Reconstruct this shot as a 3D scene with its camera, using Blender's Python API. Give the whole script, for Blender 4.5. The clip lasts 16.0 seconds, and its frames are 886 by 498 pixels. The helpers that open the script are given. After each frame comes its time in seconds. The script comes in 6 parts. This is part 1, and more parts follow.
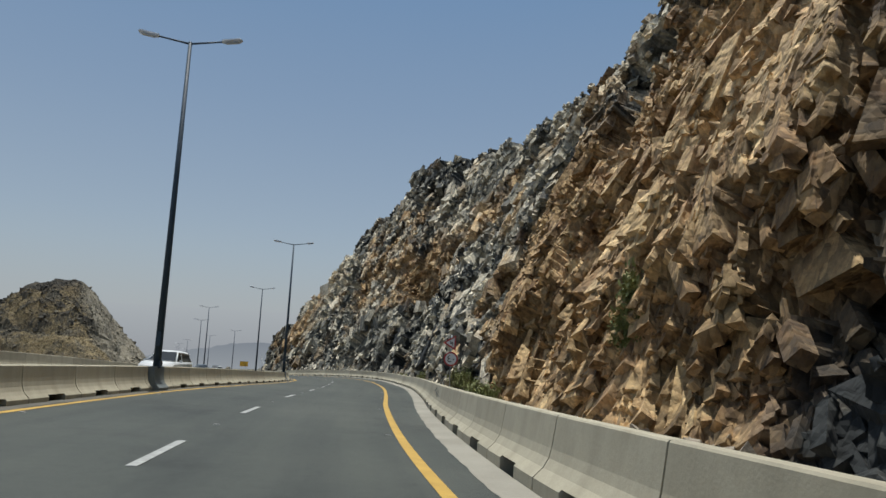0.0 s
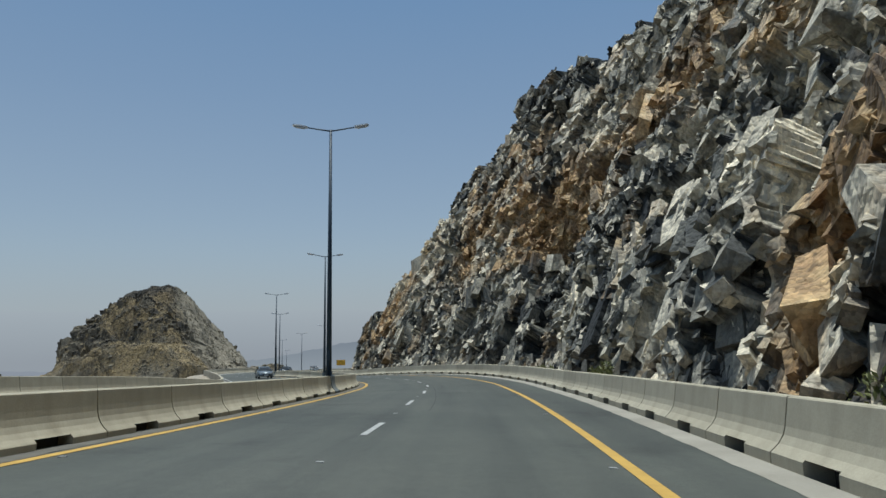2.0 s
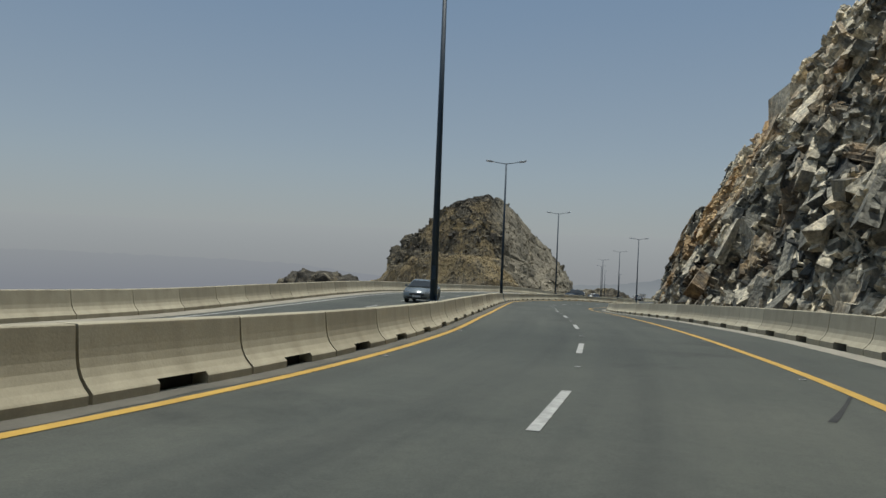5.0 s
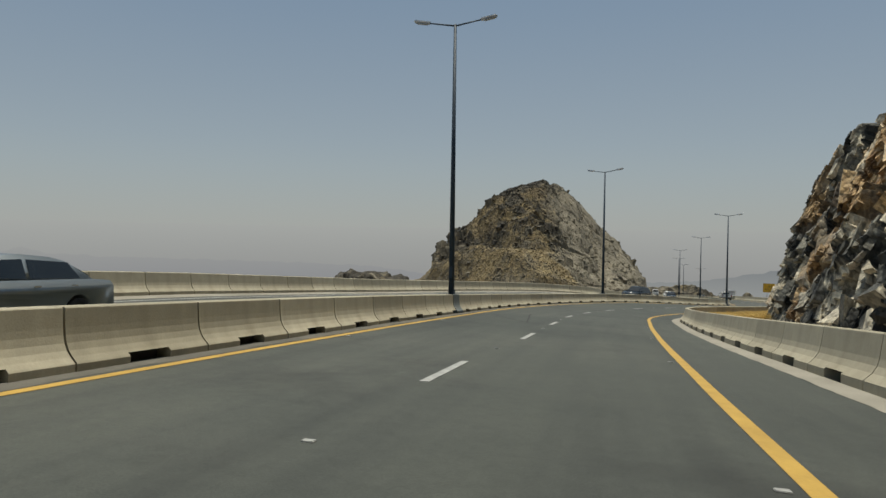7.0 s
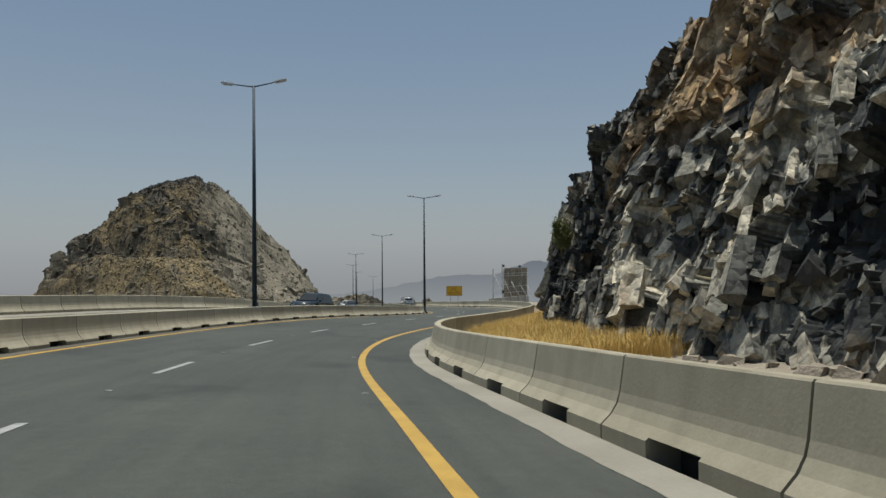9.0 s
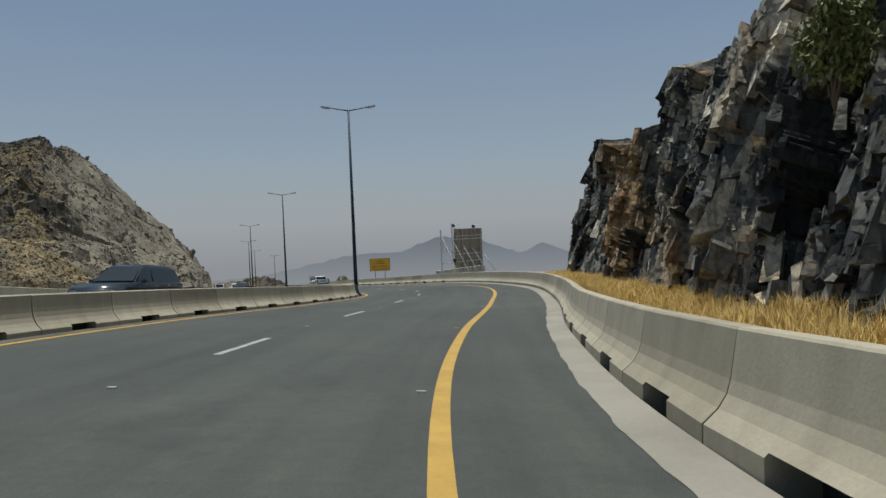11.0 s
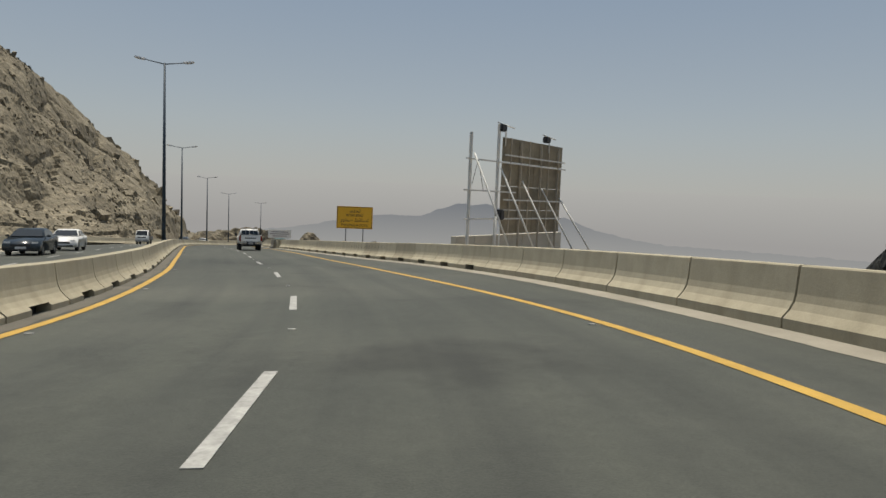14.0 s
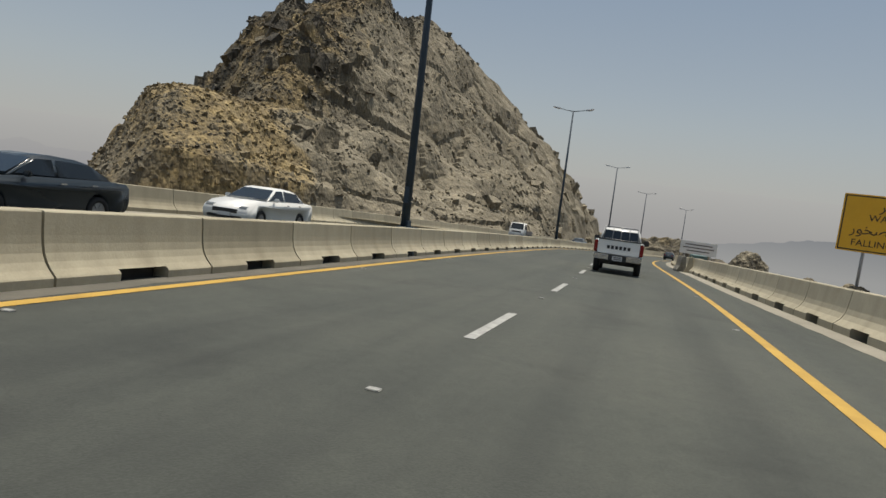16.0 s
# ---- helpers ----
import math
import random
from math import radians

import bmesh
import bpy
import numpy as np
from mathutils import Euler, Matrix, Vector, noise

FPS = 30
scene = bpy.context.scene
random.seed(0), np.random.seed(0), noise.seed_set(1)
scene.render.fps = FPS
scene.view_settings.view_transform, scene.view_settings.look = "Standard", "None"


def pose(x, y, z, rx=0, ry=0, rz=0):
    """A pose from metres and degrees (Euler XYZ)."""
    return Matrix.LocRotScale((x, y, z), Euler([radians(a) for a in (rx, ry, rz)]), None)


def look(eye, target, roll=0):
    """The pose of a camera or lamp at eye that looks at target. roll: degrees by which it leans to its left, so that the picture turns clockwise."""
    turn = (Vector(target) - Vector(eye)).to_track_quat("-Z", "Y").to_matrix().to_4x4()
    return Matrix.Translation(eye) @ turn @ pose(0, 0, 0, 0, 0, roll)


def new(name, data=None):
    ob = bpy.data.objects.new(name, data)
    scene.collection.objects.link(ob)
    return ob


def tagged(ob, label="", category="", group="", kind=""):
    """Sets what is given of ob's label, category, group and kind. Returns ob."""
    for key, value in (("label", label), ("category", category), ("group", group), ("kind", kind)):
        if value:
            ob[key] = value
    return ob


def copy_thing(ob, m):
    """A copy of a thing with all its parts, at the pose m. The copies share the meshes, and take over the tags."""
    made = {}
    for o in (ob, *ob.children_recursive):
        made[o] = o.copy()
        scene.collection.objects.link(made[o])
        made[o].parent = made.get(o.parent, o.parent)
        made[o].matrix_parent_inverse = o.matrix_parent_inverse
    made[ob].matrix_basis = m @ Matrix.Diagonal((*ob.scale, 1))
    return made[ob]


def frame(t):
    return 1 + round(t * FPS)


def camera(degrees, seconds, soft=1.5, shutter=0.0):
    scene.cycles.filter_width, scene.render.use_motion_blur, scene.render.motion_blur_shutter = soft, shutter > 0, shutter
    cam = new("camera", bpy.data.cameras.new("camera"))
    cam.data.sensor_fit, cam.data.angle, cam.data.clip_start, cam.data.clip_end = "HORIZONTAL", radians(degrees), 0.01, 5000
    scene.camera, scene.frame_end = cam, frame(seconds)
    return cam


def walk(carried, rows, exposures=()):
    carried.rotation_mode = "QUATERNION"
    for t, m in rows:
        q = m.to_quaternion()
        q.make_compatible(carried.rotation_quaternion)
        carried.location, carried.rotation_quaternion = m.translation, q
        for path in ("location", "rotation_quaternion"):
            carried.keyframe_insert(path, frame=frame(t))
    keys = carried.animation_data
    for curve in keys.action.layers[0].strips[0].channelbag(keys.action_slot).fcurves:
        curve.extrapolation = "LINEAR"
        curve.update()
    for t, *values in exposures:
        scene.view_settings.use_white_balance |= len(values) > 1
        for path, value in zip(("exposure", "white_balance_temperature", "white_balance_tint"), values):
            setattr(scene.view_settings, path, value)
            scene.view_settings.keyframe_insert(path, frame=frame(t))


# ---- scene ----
cam = camera(68.4, 16.0)
PATH = [
    (0.0, 0.00, -0.00, 0.00, -0.07, 7.05, -2.97),
    (0.5, -1.53, 7.62, -0.47, -2.21, 9.28, -4.13),
    (1.0, -2.75, 15.34, -0.96, -0.15, 3.68, 0.15),
    (1.5, -3.49, 23.22, -1.46, 4.97, 4.31, -0.91),
    (2.0, -4.26, 31.24, -2.01, 8.88, 6.08, 0.60),
    (2.5, -5.10, 39.44, -2.58, 13.13, 5.53, -1.38),
    (3.0, -6.27, 47.62, -3.15, 18.66, 4.20, -1.62),
    (3.5, -7.54, 55.58, -3.70, 23.75, 3.13, -2.65),
    (4.0, -8.82, 63.51, -4.23, 29.02, 1.95, -2.05),
    (4.5, -10.35, 71.37, -4.75, 33.94, 0.20, -2.19),
    (5.0, -12.34, 79.18, -5.27, 39.33, -0.81, -2.21),
    (5.2, -13.29, 82.27, -5.48, 41.40, -1.07, -3.23),
    (5.5, -14.93, 86.86, -5.80, 44.06, -1.45, -2.46),
    (6.0, -18.14, 94.33, -6.35, 47.39, -1.77, -0.60),
    (6.5, -21.78, 101.59, -6.91, 48.28, -1.64, 0.04),
    (7.0, -25.66, 108.64, -7.49, 45.68, -0.96, -0.85),
    (7.3, -28.01, 112.75, -7.85, 41.93, -0.26, -2.33),
    (7.5, -29.57, 115.45, -8.10, 38.40, 0.35, -3.47),
    (7.7, -31.10, 118.10, -8.35, 33.48, 0.74, -3.64),
    (8.0, -33.35, 121.97, -8.72, 29.51, 0.08, -1.71),
    (8.2, -34.80, 124.48, -8.97, 26.49, -0.28, -0.32),
    (8.5, -36.92, 128.16, -9.34, 22.51, -0.43, 0.52),
    (9.0, -40.29, 134.14, -9.95, 17.28, 0.45, 0.36),
    (9.5, -43.40, 140.08, -10.55, 13.64, 1.52, 0.21),
    (10.0, -46.21, 146.12, -11.12, 11.41, 1.58, 1.00),
    (10.3, -47.72, 149.87, -11.45, 10.66, 0.55, 2.10),
    (10.5, -48.65, 152.43, -11.66, 10.36, -0.66, 3.12),
    (10.8, -49.92, 156.35, -11.96, 10.67, -1.42, 2.72),
    (11.0, -50.66, 158.99, -12.16, 8.90, -1.68, 2.30),
    (11.5, -52.10, 165.67, -12.62, 4.74, -2.63, 1.58),
    (12.0, -53.20, 172.39, -13.05, 0.01, -3.58, 1.34),
    (12.5, -54.19, 179.22, -13.47, -2.71, -3.28, 1.44),
    (13.0, -55.15, 186.15, -13.91, -2.24, -3.00, -1.45),
    (13.5, -56.21, 193.25, -14.37, 4.75, -3.87, -1.90),
    (14.0, -57.62, 200.52, -14.86, 10.77, -4.61, -2.30),
    (14.5, -59.60, 207.80, -15.34, 15.47, -5.08, -7.66),
    (15.0, -62.28, 214.96, -15.83, 24.34, -6.66, -7.85),
    (15.5, -65.71, 221.84, -16.34, 34.21, -6.87, -6.87),
    (16.0, -69.63, 228.44, -16.86, 47.49, -6.71, -6.64),
]
EXPOSURES = [(0.0, 0.02, 6150, 7), (0.5, 0.03, 5750, 4), (0.8, -0.02, 5650, 4), (1.0, -0.1, 5650, 3), (1.3, -0.05, 5800, 4), (1.6, 0.0, 5850, 4), (2.5, -0.03, 5700, 3), (3.6, 0.0, 5850, 4), (4.4, -0.12, 6300, 5), (5.0, -0.2, 6300, 5), (7.4, -0.1, 6800, 5), (8.0, -0.12, 6500, 6), (8.2, -0.12, 6500, 6), (10.3, -0.22, 6000, 6), (11.0, -0.2, 6200, 7), (13.2, -0.12, 6550, 8), (14.0, 0.05, 7000, 9), (16.0, 0.05, 6900, 9)]
walk(cam, [(t, pose(x, y, z, 90 + p, r, w)) for t, x, y, z, w, p, r in PATH], EXPOSURES)

# ---- light ----
SUN_FROM = Vector((-0.6, 1.75, 12.8)).normalized()
world = bpy.data.worlds.new("world")
scene.world = world
world.use_nodes = True
wn = world.node_tree
sky = wn.nodes.new("ShaderNodeTexSky")
sky.sky_type, sky.sun_disc = "NISHITA", False
sky.sun_elevation, sky.sun_rotation = math.asin(SUN_FROM.z), math.atan2(SUN_FROM.x, SUN_FROM.y)
sky.altitude, sky.air_density, sky.dust_density, sky.ozone_density = 1200, 1.0, 1.0, 1.2
# dust in the air: the sky pales towards the horizon
wc = wn.nodes.new("ShaderNodeTexCoord")
wz = wn.nodes.new("ShaderNodeSeparateXYZ")
wn.links.new(wc.outputs["Generated"], wz.inputs[0])
wr = wn.nodes.new("ShaderNodeValToRGB")
for k, (p, c) in zip([wr.color_ramp.elements[0], wr.color_ramp.elements[1], wr.color_ramp.elements.new(0.16), wr.color_ramp.elements.new(0.34)], [(0.0, 0.97), (0.7, 0.7), (0.14, 0.75), (0.32, 0.7)]):
    k.position, k.color = p, (c, c, c, 1)
wn.links.new(wz.outputs["Z"], wr.inputs["Fac"])
wm = wn.nodes.new("ShaderNodeMix")
wm.data_type = "RGBA"
wh = wn.nodes.new("ShaderNodeValToRGB")
for k, (p, c) in zip([wh.color_ramp.elements[0], wh.color_ramp.elements[1], wh.color_ramp.elements.new(0.1), wh.color_ramp.elements.new(0.62)], [(0.0, (0.435, 0.445, 0.45)), (0.34, (0.212, 0.353, 0.54)), (0.1, (0.395, 0.44, 0.48)), (0.62, (0.13, 0.262, 0.465))]):
    k.position, k.color = p, (*c, 1)
wn.links.new(wz.outputs["Z"], wh.inputs["Fac"])
ws = wn.nodes.new("ShaderNodeVectorMath")
ws.operation = "SCALE"
ws.inputs["Scale"].default_value = 10.0
wn.links.new(wh.outputs["Color"], ws.inputs[0])
wn.links.new(ws.outputs[0], wm.inputs["B"])
wn.links.new(wr.outputs["Color"], wm.inputs["Factor"])
wn.links.new(sky.outputs[0], wm.inputs["A"])
wn.links.new(wm.outputs["Result"], wn.nodes["Background"].inputs[0])
wn.nodes["Background"].inputs[1].default_value = 0.09
sun = new("sun", bpy.data.lights.new("sun", "SUN"))
sun.data.energy, sun.data.angle, sun.data.color = 4.2, radians(0.53), (1.0, 0.95, 0.87)
sun.matrix_world = look((0, 0, 100), Vector((0, 0, 100)) - SUN_FROM)


# ---- materials ----
def material(name, rough=0.8, metal=0.0):
    m = bpy.data.materials.new(name)
    m.use_nodes = True
    b = m.node_tree.nodes["Principled BSDF"]
    b.inputs["Roughness"].default_value = rough
    b.inputs["Metallic"].default_value = metal
    return m, m.node_tree.nodes, m.node_tree.links, b


def coords(n, l, scale=(1, 1, 1)):
    c, mp = n.new("ShaderNodeTexCoord"), n.new("ShaderNodeMapping")
    mp.inputs["Scale"].default_value = scale
    l.new(c.outputs["Object"], mp.inputs["Vector"])
    return mp.outputs["Vector"]


def noise_tex(n, l, v, scale, detail=6, rough=0.6):
    t = n.new("ShaderNodeTexNoise")
    t.inputs["Scale"].default_value, t.inputs["Detail"].default_value = scale, detail
    t.inputs["Roughness"].default_value = rough
    l.new(v, t.inputs["Vector"])
    return t.outputs["Fac"]


def ramp(n, l, fac, stops):
    r = n.new("ShaderNodeValToRGB")
    e = r.color_ramp.elements
    while len(e) < len(stops):
        e.new(0.5)
    for k, (p, c) in zip(e, stops):
        k.position, k.color = p, (*c, 1)
    l.new(fac, r.inputs["Fac"])
    return r.outputs["Color"]


def mix(n, l, fac, a, b, how="MIX"):
    m = n.new("ShaderNodeMix")
    m.data_type, m.blend_type = "RGBA", how
    for sock, val in ((m.inputs["Factor"], fac), (m.inputs["A"], a), (m.inputs["B"], b)):
        if isinstance(val, (int, float)):
            sock.default_value = val
        elif isinstance(val, tuple):
            sock.default_value = (*val, 1)
        else:
            l.new(val, sock)
    return m.outputs["Result"]


def bump(n, l, b, height, strength=0.3, distance=0.02):
    k = n.new("ShaderNodeBump")
    k.inputs["Strength"].default_value, k.inputs["Distance"].default_value = strength, distance
    l.new(height, k.inputs["Height"])
    l.new(k.outputs["Normal"], b.inputs["Normal"])


def mottled(name, dark, light, scale, rough=0.8, fine=40, strength=0.3, distance=0.01, metal=0.0):
    """Two scales of variation between two colours, with a fine relief."""
    m, n, l, b = material(name, rough, metal)
    v = coords(n, l)
    big = noise_tex(n, l, v, scale, 5)
    small = noise_tex(n, l, v, fine, 4)
    c = ramp(n, l, big, [(0.3, dark), (0.7, light)])
    c = mix(n, l, 0.25, c, ramp(n, l, small, [(0.3, dark), (0.7, light)]))
    l.new(c, b.inputs["Base Color"])
    bump(n, l, b, small, strength, distance)
    return m


def chips(n, l, v, scale, metric="MANHATTAN"):
    """Angular chips: a tone for each and the distance from its middle."""
    t = n.new("ShaderNodeTexVoronoi")
    t.distance = metric
    t.inputs["Scale"].default_value = scale
    l.new(v, t.inputs["Vector"])
    g = n.new("ShaderNodeRGBToBW")
    l.new(t.outputs["Color"], g.inputs[0])
    return g.outputs[0], t.outputs["Distance"]


def rock_material(name, tones, ochre, rust, spread=1.0, size=1.0, chipped=1.0):
    m, n, l, b = material(name, 0.92)
    v = coords(n, l)
    tall = coords(n, l, (1.0, 1.0, 0.6))
    at, wm_ = n.new("ShaderNodeAttribute"), n.new("ShaderNodeAttribute")
    at.attribute_name, wm_.attribute_name = "facet", "warm"
    c = ramp(n, l, at.outputs["Fac"], tones)
    grain = noise_tex(n, l, v, 5.0 / size, 12, 0.75)
    big, big_d = chips(n, l, tall, 1.9 / size)
    small, small_d = chips(n, l, tall, 5.0 / size)
    c = mix(n, l, 0.4 * chipped, c, ramp(n, l, big, [(0.15, (0.5, 0.5, 0.51)), (0.5, (0.95, 0.95, 0.94)), (0.8, (1.5, 1.46, 1.38))]), "MULTIPLY")
    c = mix(n, l, 0.5 * chipped, c, ramp(n, l, small, [(0.15, (0.5, 0.5, 0.51)), (0.5, (0.95, 0.95, 0.95)), (0.8, (1.45, 1.42, 1.35))]), "MULTIPLY")
    c = mix(n, l, 0.85, c, ramp(n, l, grain, [(0.32, (0.5, 0.5, 0.5)), (0.5, (0.95, 0.95, 0.95)), (0.68, (1.4, 1.38, 1.32))]), "MULTIPLY")
    add = n.new("ShaderNodeMath")
    add.operation = "ADD"
    l.new(wm_.outputs["Fac"], add.inputs[0])
    l.new(noise_tex(n, l, v, 0.16, 6, 0.65), add.inputs[1])
    where = ramp(n, l, add.outputs[0], [(0.56, (0, 0, 0)), (0.76, (1, 1, 1))])
    warm = mix(n, l, ramp(n, l, noise_tex(n, l, v, 0.7, 6), [(0.35, (0, 0, 0)), (0.65, (1, 1, 1))]), ochre, rust)
    warm = mix(n, l, 0.6, warm, ramp(n, l, small, [(0.2, (0.45, 0.45, 0.45)), (0.8, (1.5, 1.5, 1.5))]), "MULTIPLY")
    warm = mix(n, l, 0.85, warm, ramp(n, l, grain, [(0.32, (0.5, 0.5, 0.5)), (0.68, (1.4, 1.4, 1.4))]), "MULTIPLY")
    warm = mix(n, l, 0.8, warm, ramp(n, l, at.outputs["Fac"], [(0.2, (0.4, 0.38, 0.36)), (0.5, (0.95, 0.95, 0.95)), (0.85, (1.5, 1.55, 1.65))]), "MULTIPLY")
    c = mix(n, l, mix(n, l, 0.9 * spread, (0, 0, 0), where), c, warm)
    l.new(c, b.inputs["Base Color"])
    k1, k2 = n.new("ShaderNodeBump"), n.new("ShaderNodeBump")
    for k, h, st, di in ((k1, big_d, 0.45, 0.2 * size), (k2, small_d, 0.6, 0.09 * size)):
        k.invert = True
        k.inputs["Strength"].default_value, k.inputs["Distance"].default_value = st, di
        l.new(h, k.inputs["Height"])
    l.new(k1.outputs["Normal"], k2.inputs["Normal"])
    l.new(k2.outputs["Normal"], b.inputs["Normal"])
    return m


ASPHALT, n, l, b = material("asphalt", 0.8)
v = coords(n, l)
uv = n.new("ShaderNodeUVMap")
uv.uv_map = "lanes"
lanes = n.new("ShaderNodeMapping")
lanes.inputs["Scale"].default_value = (1.0, 0.035, 1.0)
l.new(uv.outputs[0], lanes.inputs["Vector"])
wide = noise_tex(n, l, v, 0.10, 7, 0.7)
grit = noise_tex(n, l, v, 55, 3)
c = ramp(n, l, wide, [(0.3, (0.034, 0.038, 0.032)), (0.5, (0.049, 0.053, 0.044)), (0.72, (0.07, 0.072, 0.059))])
tracks = noise_tex(n, l, lanes.outputs[0], 1.3, 5, 0.6)
c = mix(n, l, 0.75, c, ramp(n, l, tracks, [(0.3, (0.66, 0.67, 0.68)), (0.5, (1, 1, 1)), (0.7, (1.25, 1.24, 1.2))]), "MULTIPLY")
stain = ramp(n, l, noise_tex(n, l, v, 0.35, 6, 0.62), [(0.30, (0.5, 0.5, 0.5)), (0.44, (1, 1, 1))])
c = mix(n, l, 0.8, c, stain, "MULTIPLY")
c = mix(n, l, 0.45, c, ramp(n, l, noise_tex(n, l, v, 6.0, 6, 0.7), [(0.3, (0.7, 0.7, 0.7)), (0.7, (1.3, 1.3, 1.28))]), "MULTIPLY")
c = mix(n, l, 0.5, c, ramp(n, l, grit, [(0.3, (0.55, 0.55, 0.55)), (0.7, (1.45, 1.45, 1.45))]), "MULTIPLY")
l.new(c, b.inputs["Base Color"])
bump(n, l, b, grit, 0.4, 0.012)

CONCRETE, n, l, b = material("concrete", 0.88)
v = coords(n, l)
info = n.new("ShaderNodeObjectInfo")
tone = ramp(n, l, info.outputs["Random"], [(0.0, (0.30, 0.268, 0.195)), (1.0, (0.395, 0.356, 0.265))])
streak = noise_tex(n, l, coords(n, l, (2.2, 2.2, 0.4)), 1.2, 4)
c = mix(n, l, 0.45, tone, ramp(n, l, streak, [(0.3, (0.62, 0.61, 0.58)), (0.6, (1.05, 1.04, 1.02))]), "MULTIPLY")
blotch = noise_tex(n, l, v, 0.9, 4, 0.55)
c = mix(n, l, 0.7, c, ramp(n, l, blotch, [(0.3, (0.74, 0.73, 0.69)), (0.55, (1.03, 1.03, 1.02))]), "MULTIPLY")
fine = noise_tex(n, l, v, 30, 4)
c = mix(n, l, 0.25, c, ramp(n, l, fine, [(0.3, (0.75, 0.75, 0.75)), (0.7, (1.2, 1.2, 1.2))]), "MULTIPLY")
l.new(c, b.inputs["Base Color"])
bump(n, l, b, fine, 0.25, 0.01)

GUTTER = mottled("gutter concrete", (0.20, 0.182, 0.145), (0.31, 0.287, 0.235), 0.6, 0.9, 25, 0.3)
DUST = mottled("dusty asphalt", (0.075, 0.07, 0.058), (0.135, 0.125, 0.102), 1.2, 0.95, 22, 0.3)
PALE_BLOCK = mottled("pale rendered block", (0.36, 0.34, 0.29), (0.50, 0.47, 0.41), 1.1, 0.9, 25, 0.25)
# near-black: the shade inside the drain openings is put into this colour
HOLE = mottled("shaded drain hollow", (0.024, 0.022, 0.019), (0.055, 0.05, 0.042), 3, 0.9)
DARK_BLOCK = mottled("dark grey concrete", (0.085, 0.10, 0.10), (0.15, 0.165, 0.16), 2, 0.85)
YELLOW = mottled("yellow road paint", (0.34, 0.205, 0.036), (0.50, 0.315, 0.058), 2.2, 0.7, 30)
WHITE_PAINT = mottled("worn white road paint", (0.19, 0.19, 0.18), (0.43, 0.43, 0.405), 3.5, 0.75, 14)
POLE = mottled("dark painted steel", (0.013, 0.029, 0.048), (0.022, 0.043, 0.068), 2, 0.6, 40, 0.05)
LAMP_GREY = mottled("pale lamp casing", (0.5, 0.52, 0.54), (0.65, 0.66, 0.68), 4, 0.4, 40, 0.05)
GLASS_DULL = mottled("lamp glass", (0.35, 0.37, 0.4), (0.45, 0.47, 0.5), 4, 0.2, 40, 0.0)
DIRT = mottled("stony dirt", (0.20, 0.165, 0.12), (0.36, 0.31, 0.24), 0.8, 0.95, 8, 0.8, 0.08)
GROUND = mottled("dry mountain ground", (0.16, 0.13, 0.10), (0.30, 0.26, 0.20), 0.03, 0.95, 0.8, 0.8, 0.3)
ROCK = rock_material("fractured grey rock", [(0.22, (0.014, 0.016, 0.016)), (0.38, (0.072, 0.073, 0.066)), (0.51, (0.197, 0.19, 0.158)), (0.63, (0.42, 0.385, 0.305)), (0.82, (0.66, 0.59, 0.45))], (0.46, 0.315, 0.145), (0.24, 0.13, 0.05))
HILL_ROCK = rock_material("weathered hill rock", [(0.2, (0.046, 0.040, 0.030)), (0.45, (0.126, 0.109, 0.076)), (0.75, (0.27, 0.238, 0.175))], (0.285, 0.212, 0.096), (0.16, 0.122, 0.064), 1.0, 1.6, 0.5)
GRASS = mottled("dry yellow grass", (0.50, 0.33, 0.09), (0.72, 0.52, 0.18), 0.5, 0.8, 12, 0.0)
LEAF = mottled("dusty green leaves", (0.095, 0.11, 0.025), (0.20, 0.205, 0.06), 0.9, 0.6, 12, 0.0)
TWIG = mottled("dry twigs", (0.10, 0.075, 0.05), (0.18, 0.14, 0.10), 3, 0.9)
WHITE_CAR = mottled("white car paint", (0.66, 0.66, 0.64), (0.74, 0.74, 0.72), 0.8, 0.28, 60, 0.0)
SILVER_CAR = mottled("silver grey car paint", (0.20, 0.225, 0.235), (0.26, 0.285, 0.295), 0.8, 0.25, 60, 0.0, metal=0.5)
DARK_CAR = mottled("dark blue-grey car paint", (0.02, 0.028, 0.036), (0.035, 0.044, 0.053), 0.8, 0.22, 60, 0.0)
TYRE = mottled("tyre rubber", (0.012, 0.012, 0.012), (0.025, 0.025, 0.025), 6, 0.85, 40)
RIM = mottled("grey steel rim", (0.22, 0.22, 0.22), (0.35, 0.35, 0.35), 6, 0.4, 40, 0.05, metal=0.6)
CHROME = mottled("dull chrome", (0.5, 0.5, 0.5), (0.62, 0.62, 0.62), 4, 0.25, 40, 0.0, metal=0.9)
CAR_GLASS = mottled("dark car glass", (0.010, 0.013, 0.016), (0.018, 0.022, 0.026), 1, 0.06, 40, 0.0)
PLASTIC = mottled("black plastic", (0.014, 0.014, 0.015), (0.028, 0.028, 0.03), 4, 0.55, 40)
RED_LENS = mottled("red lamp lens", (0.16, 0.008, 0.010), (0.26, 0.015, 0.016), 6, 0.2, 40, 0.0)
CLEAR_LENS = mottled("clear lamp lens", (0.45, 0.46, 0.47), (0.6, 0.6, 0.6), 6, 0.12, 40, 0.0)
STRIPE_RED = mottled("dark red stripe", (0.16, 0.03, 0.03), (0.24, 0.06, 0.055), 3, 0.4, 40, 0.0)
STRIPE_GREY = mottled("grey stripe", (0.10, 0.085, 0.085), (0.17, 0.15, 0.15), 3, 0.4, 40, 0.0)
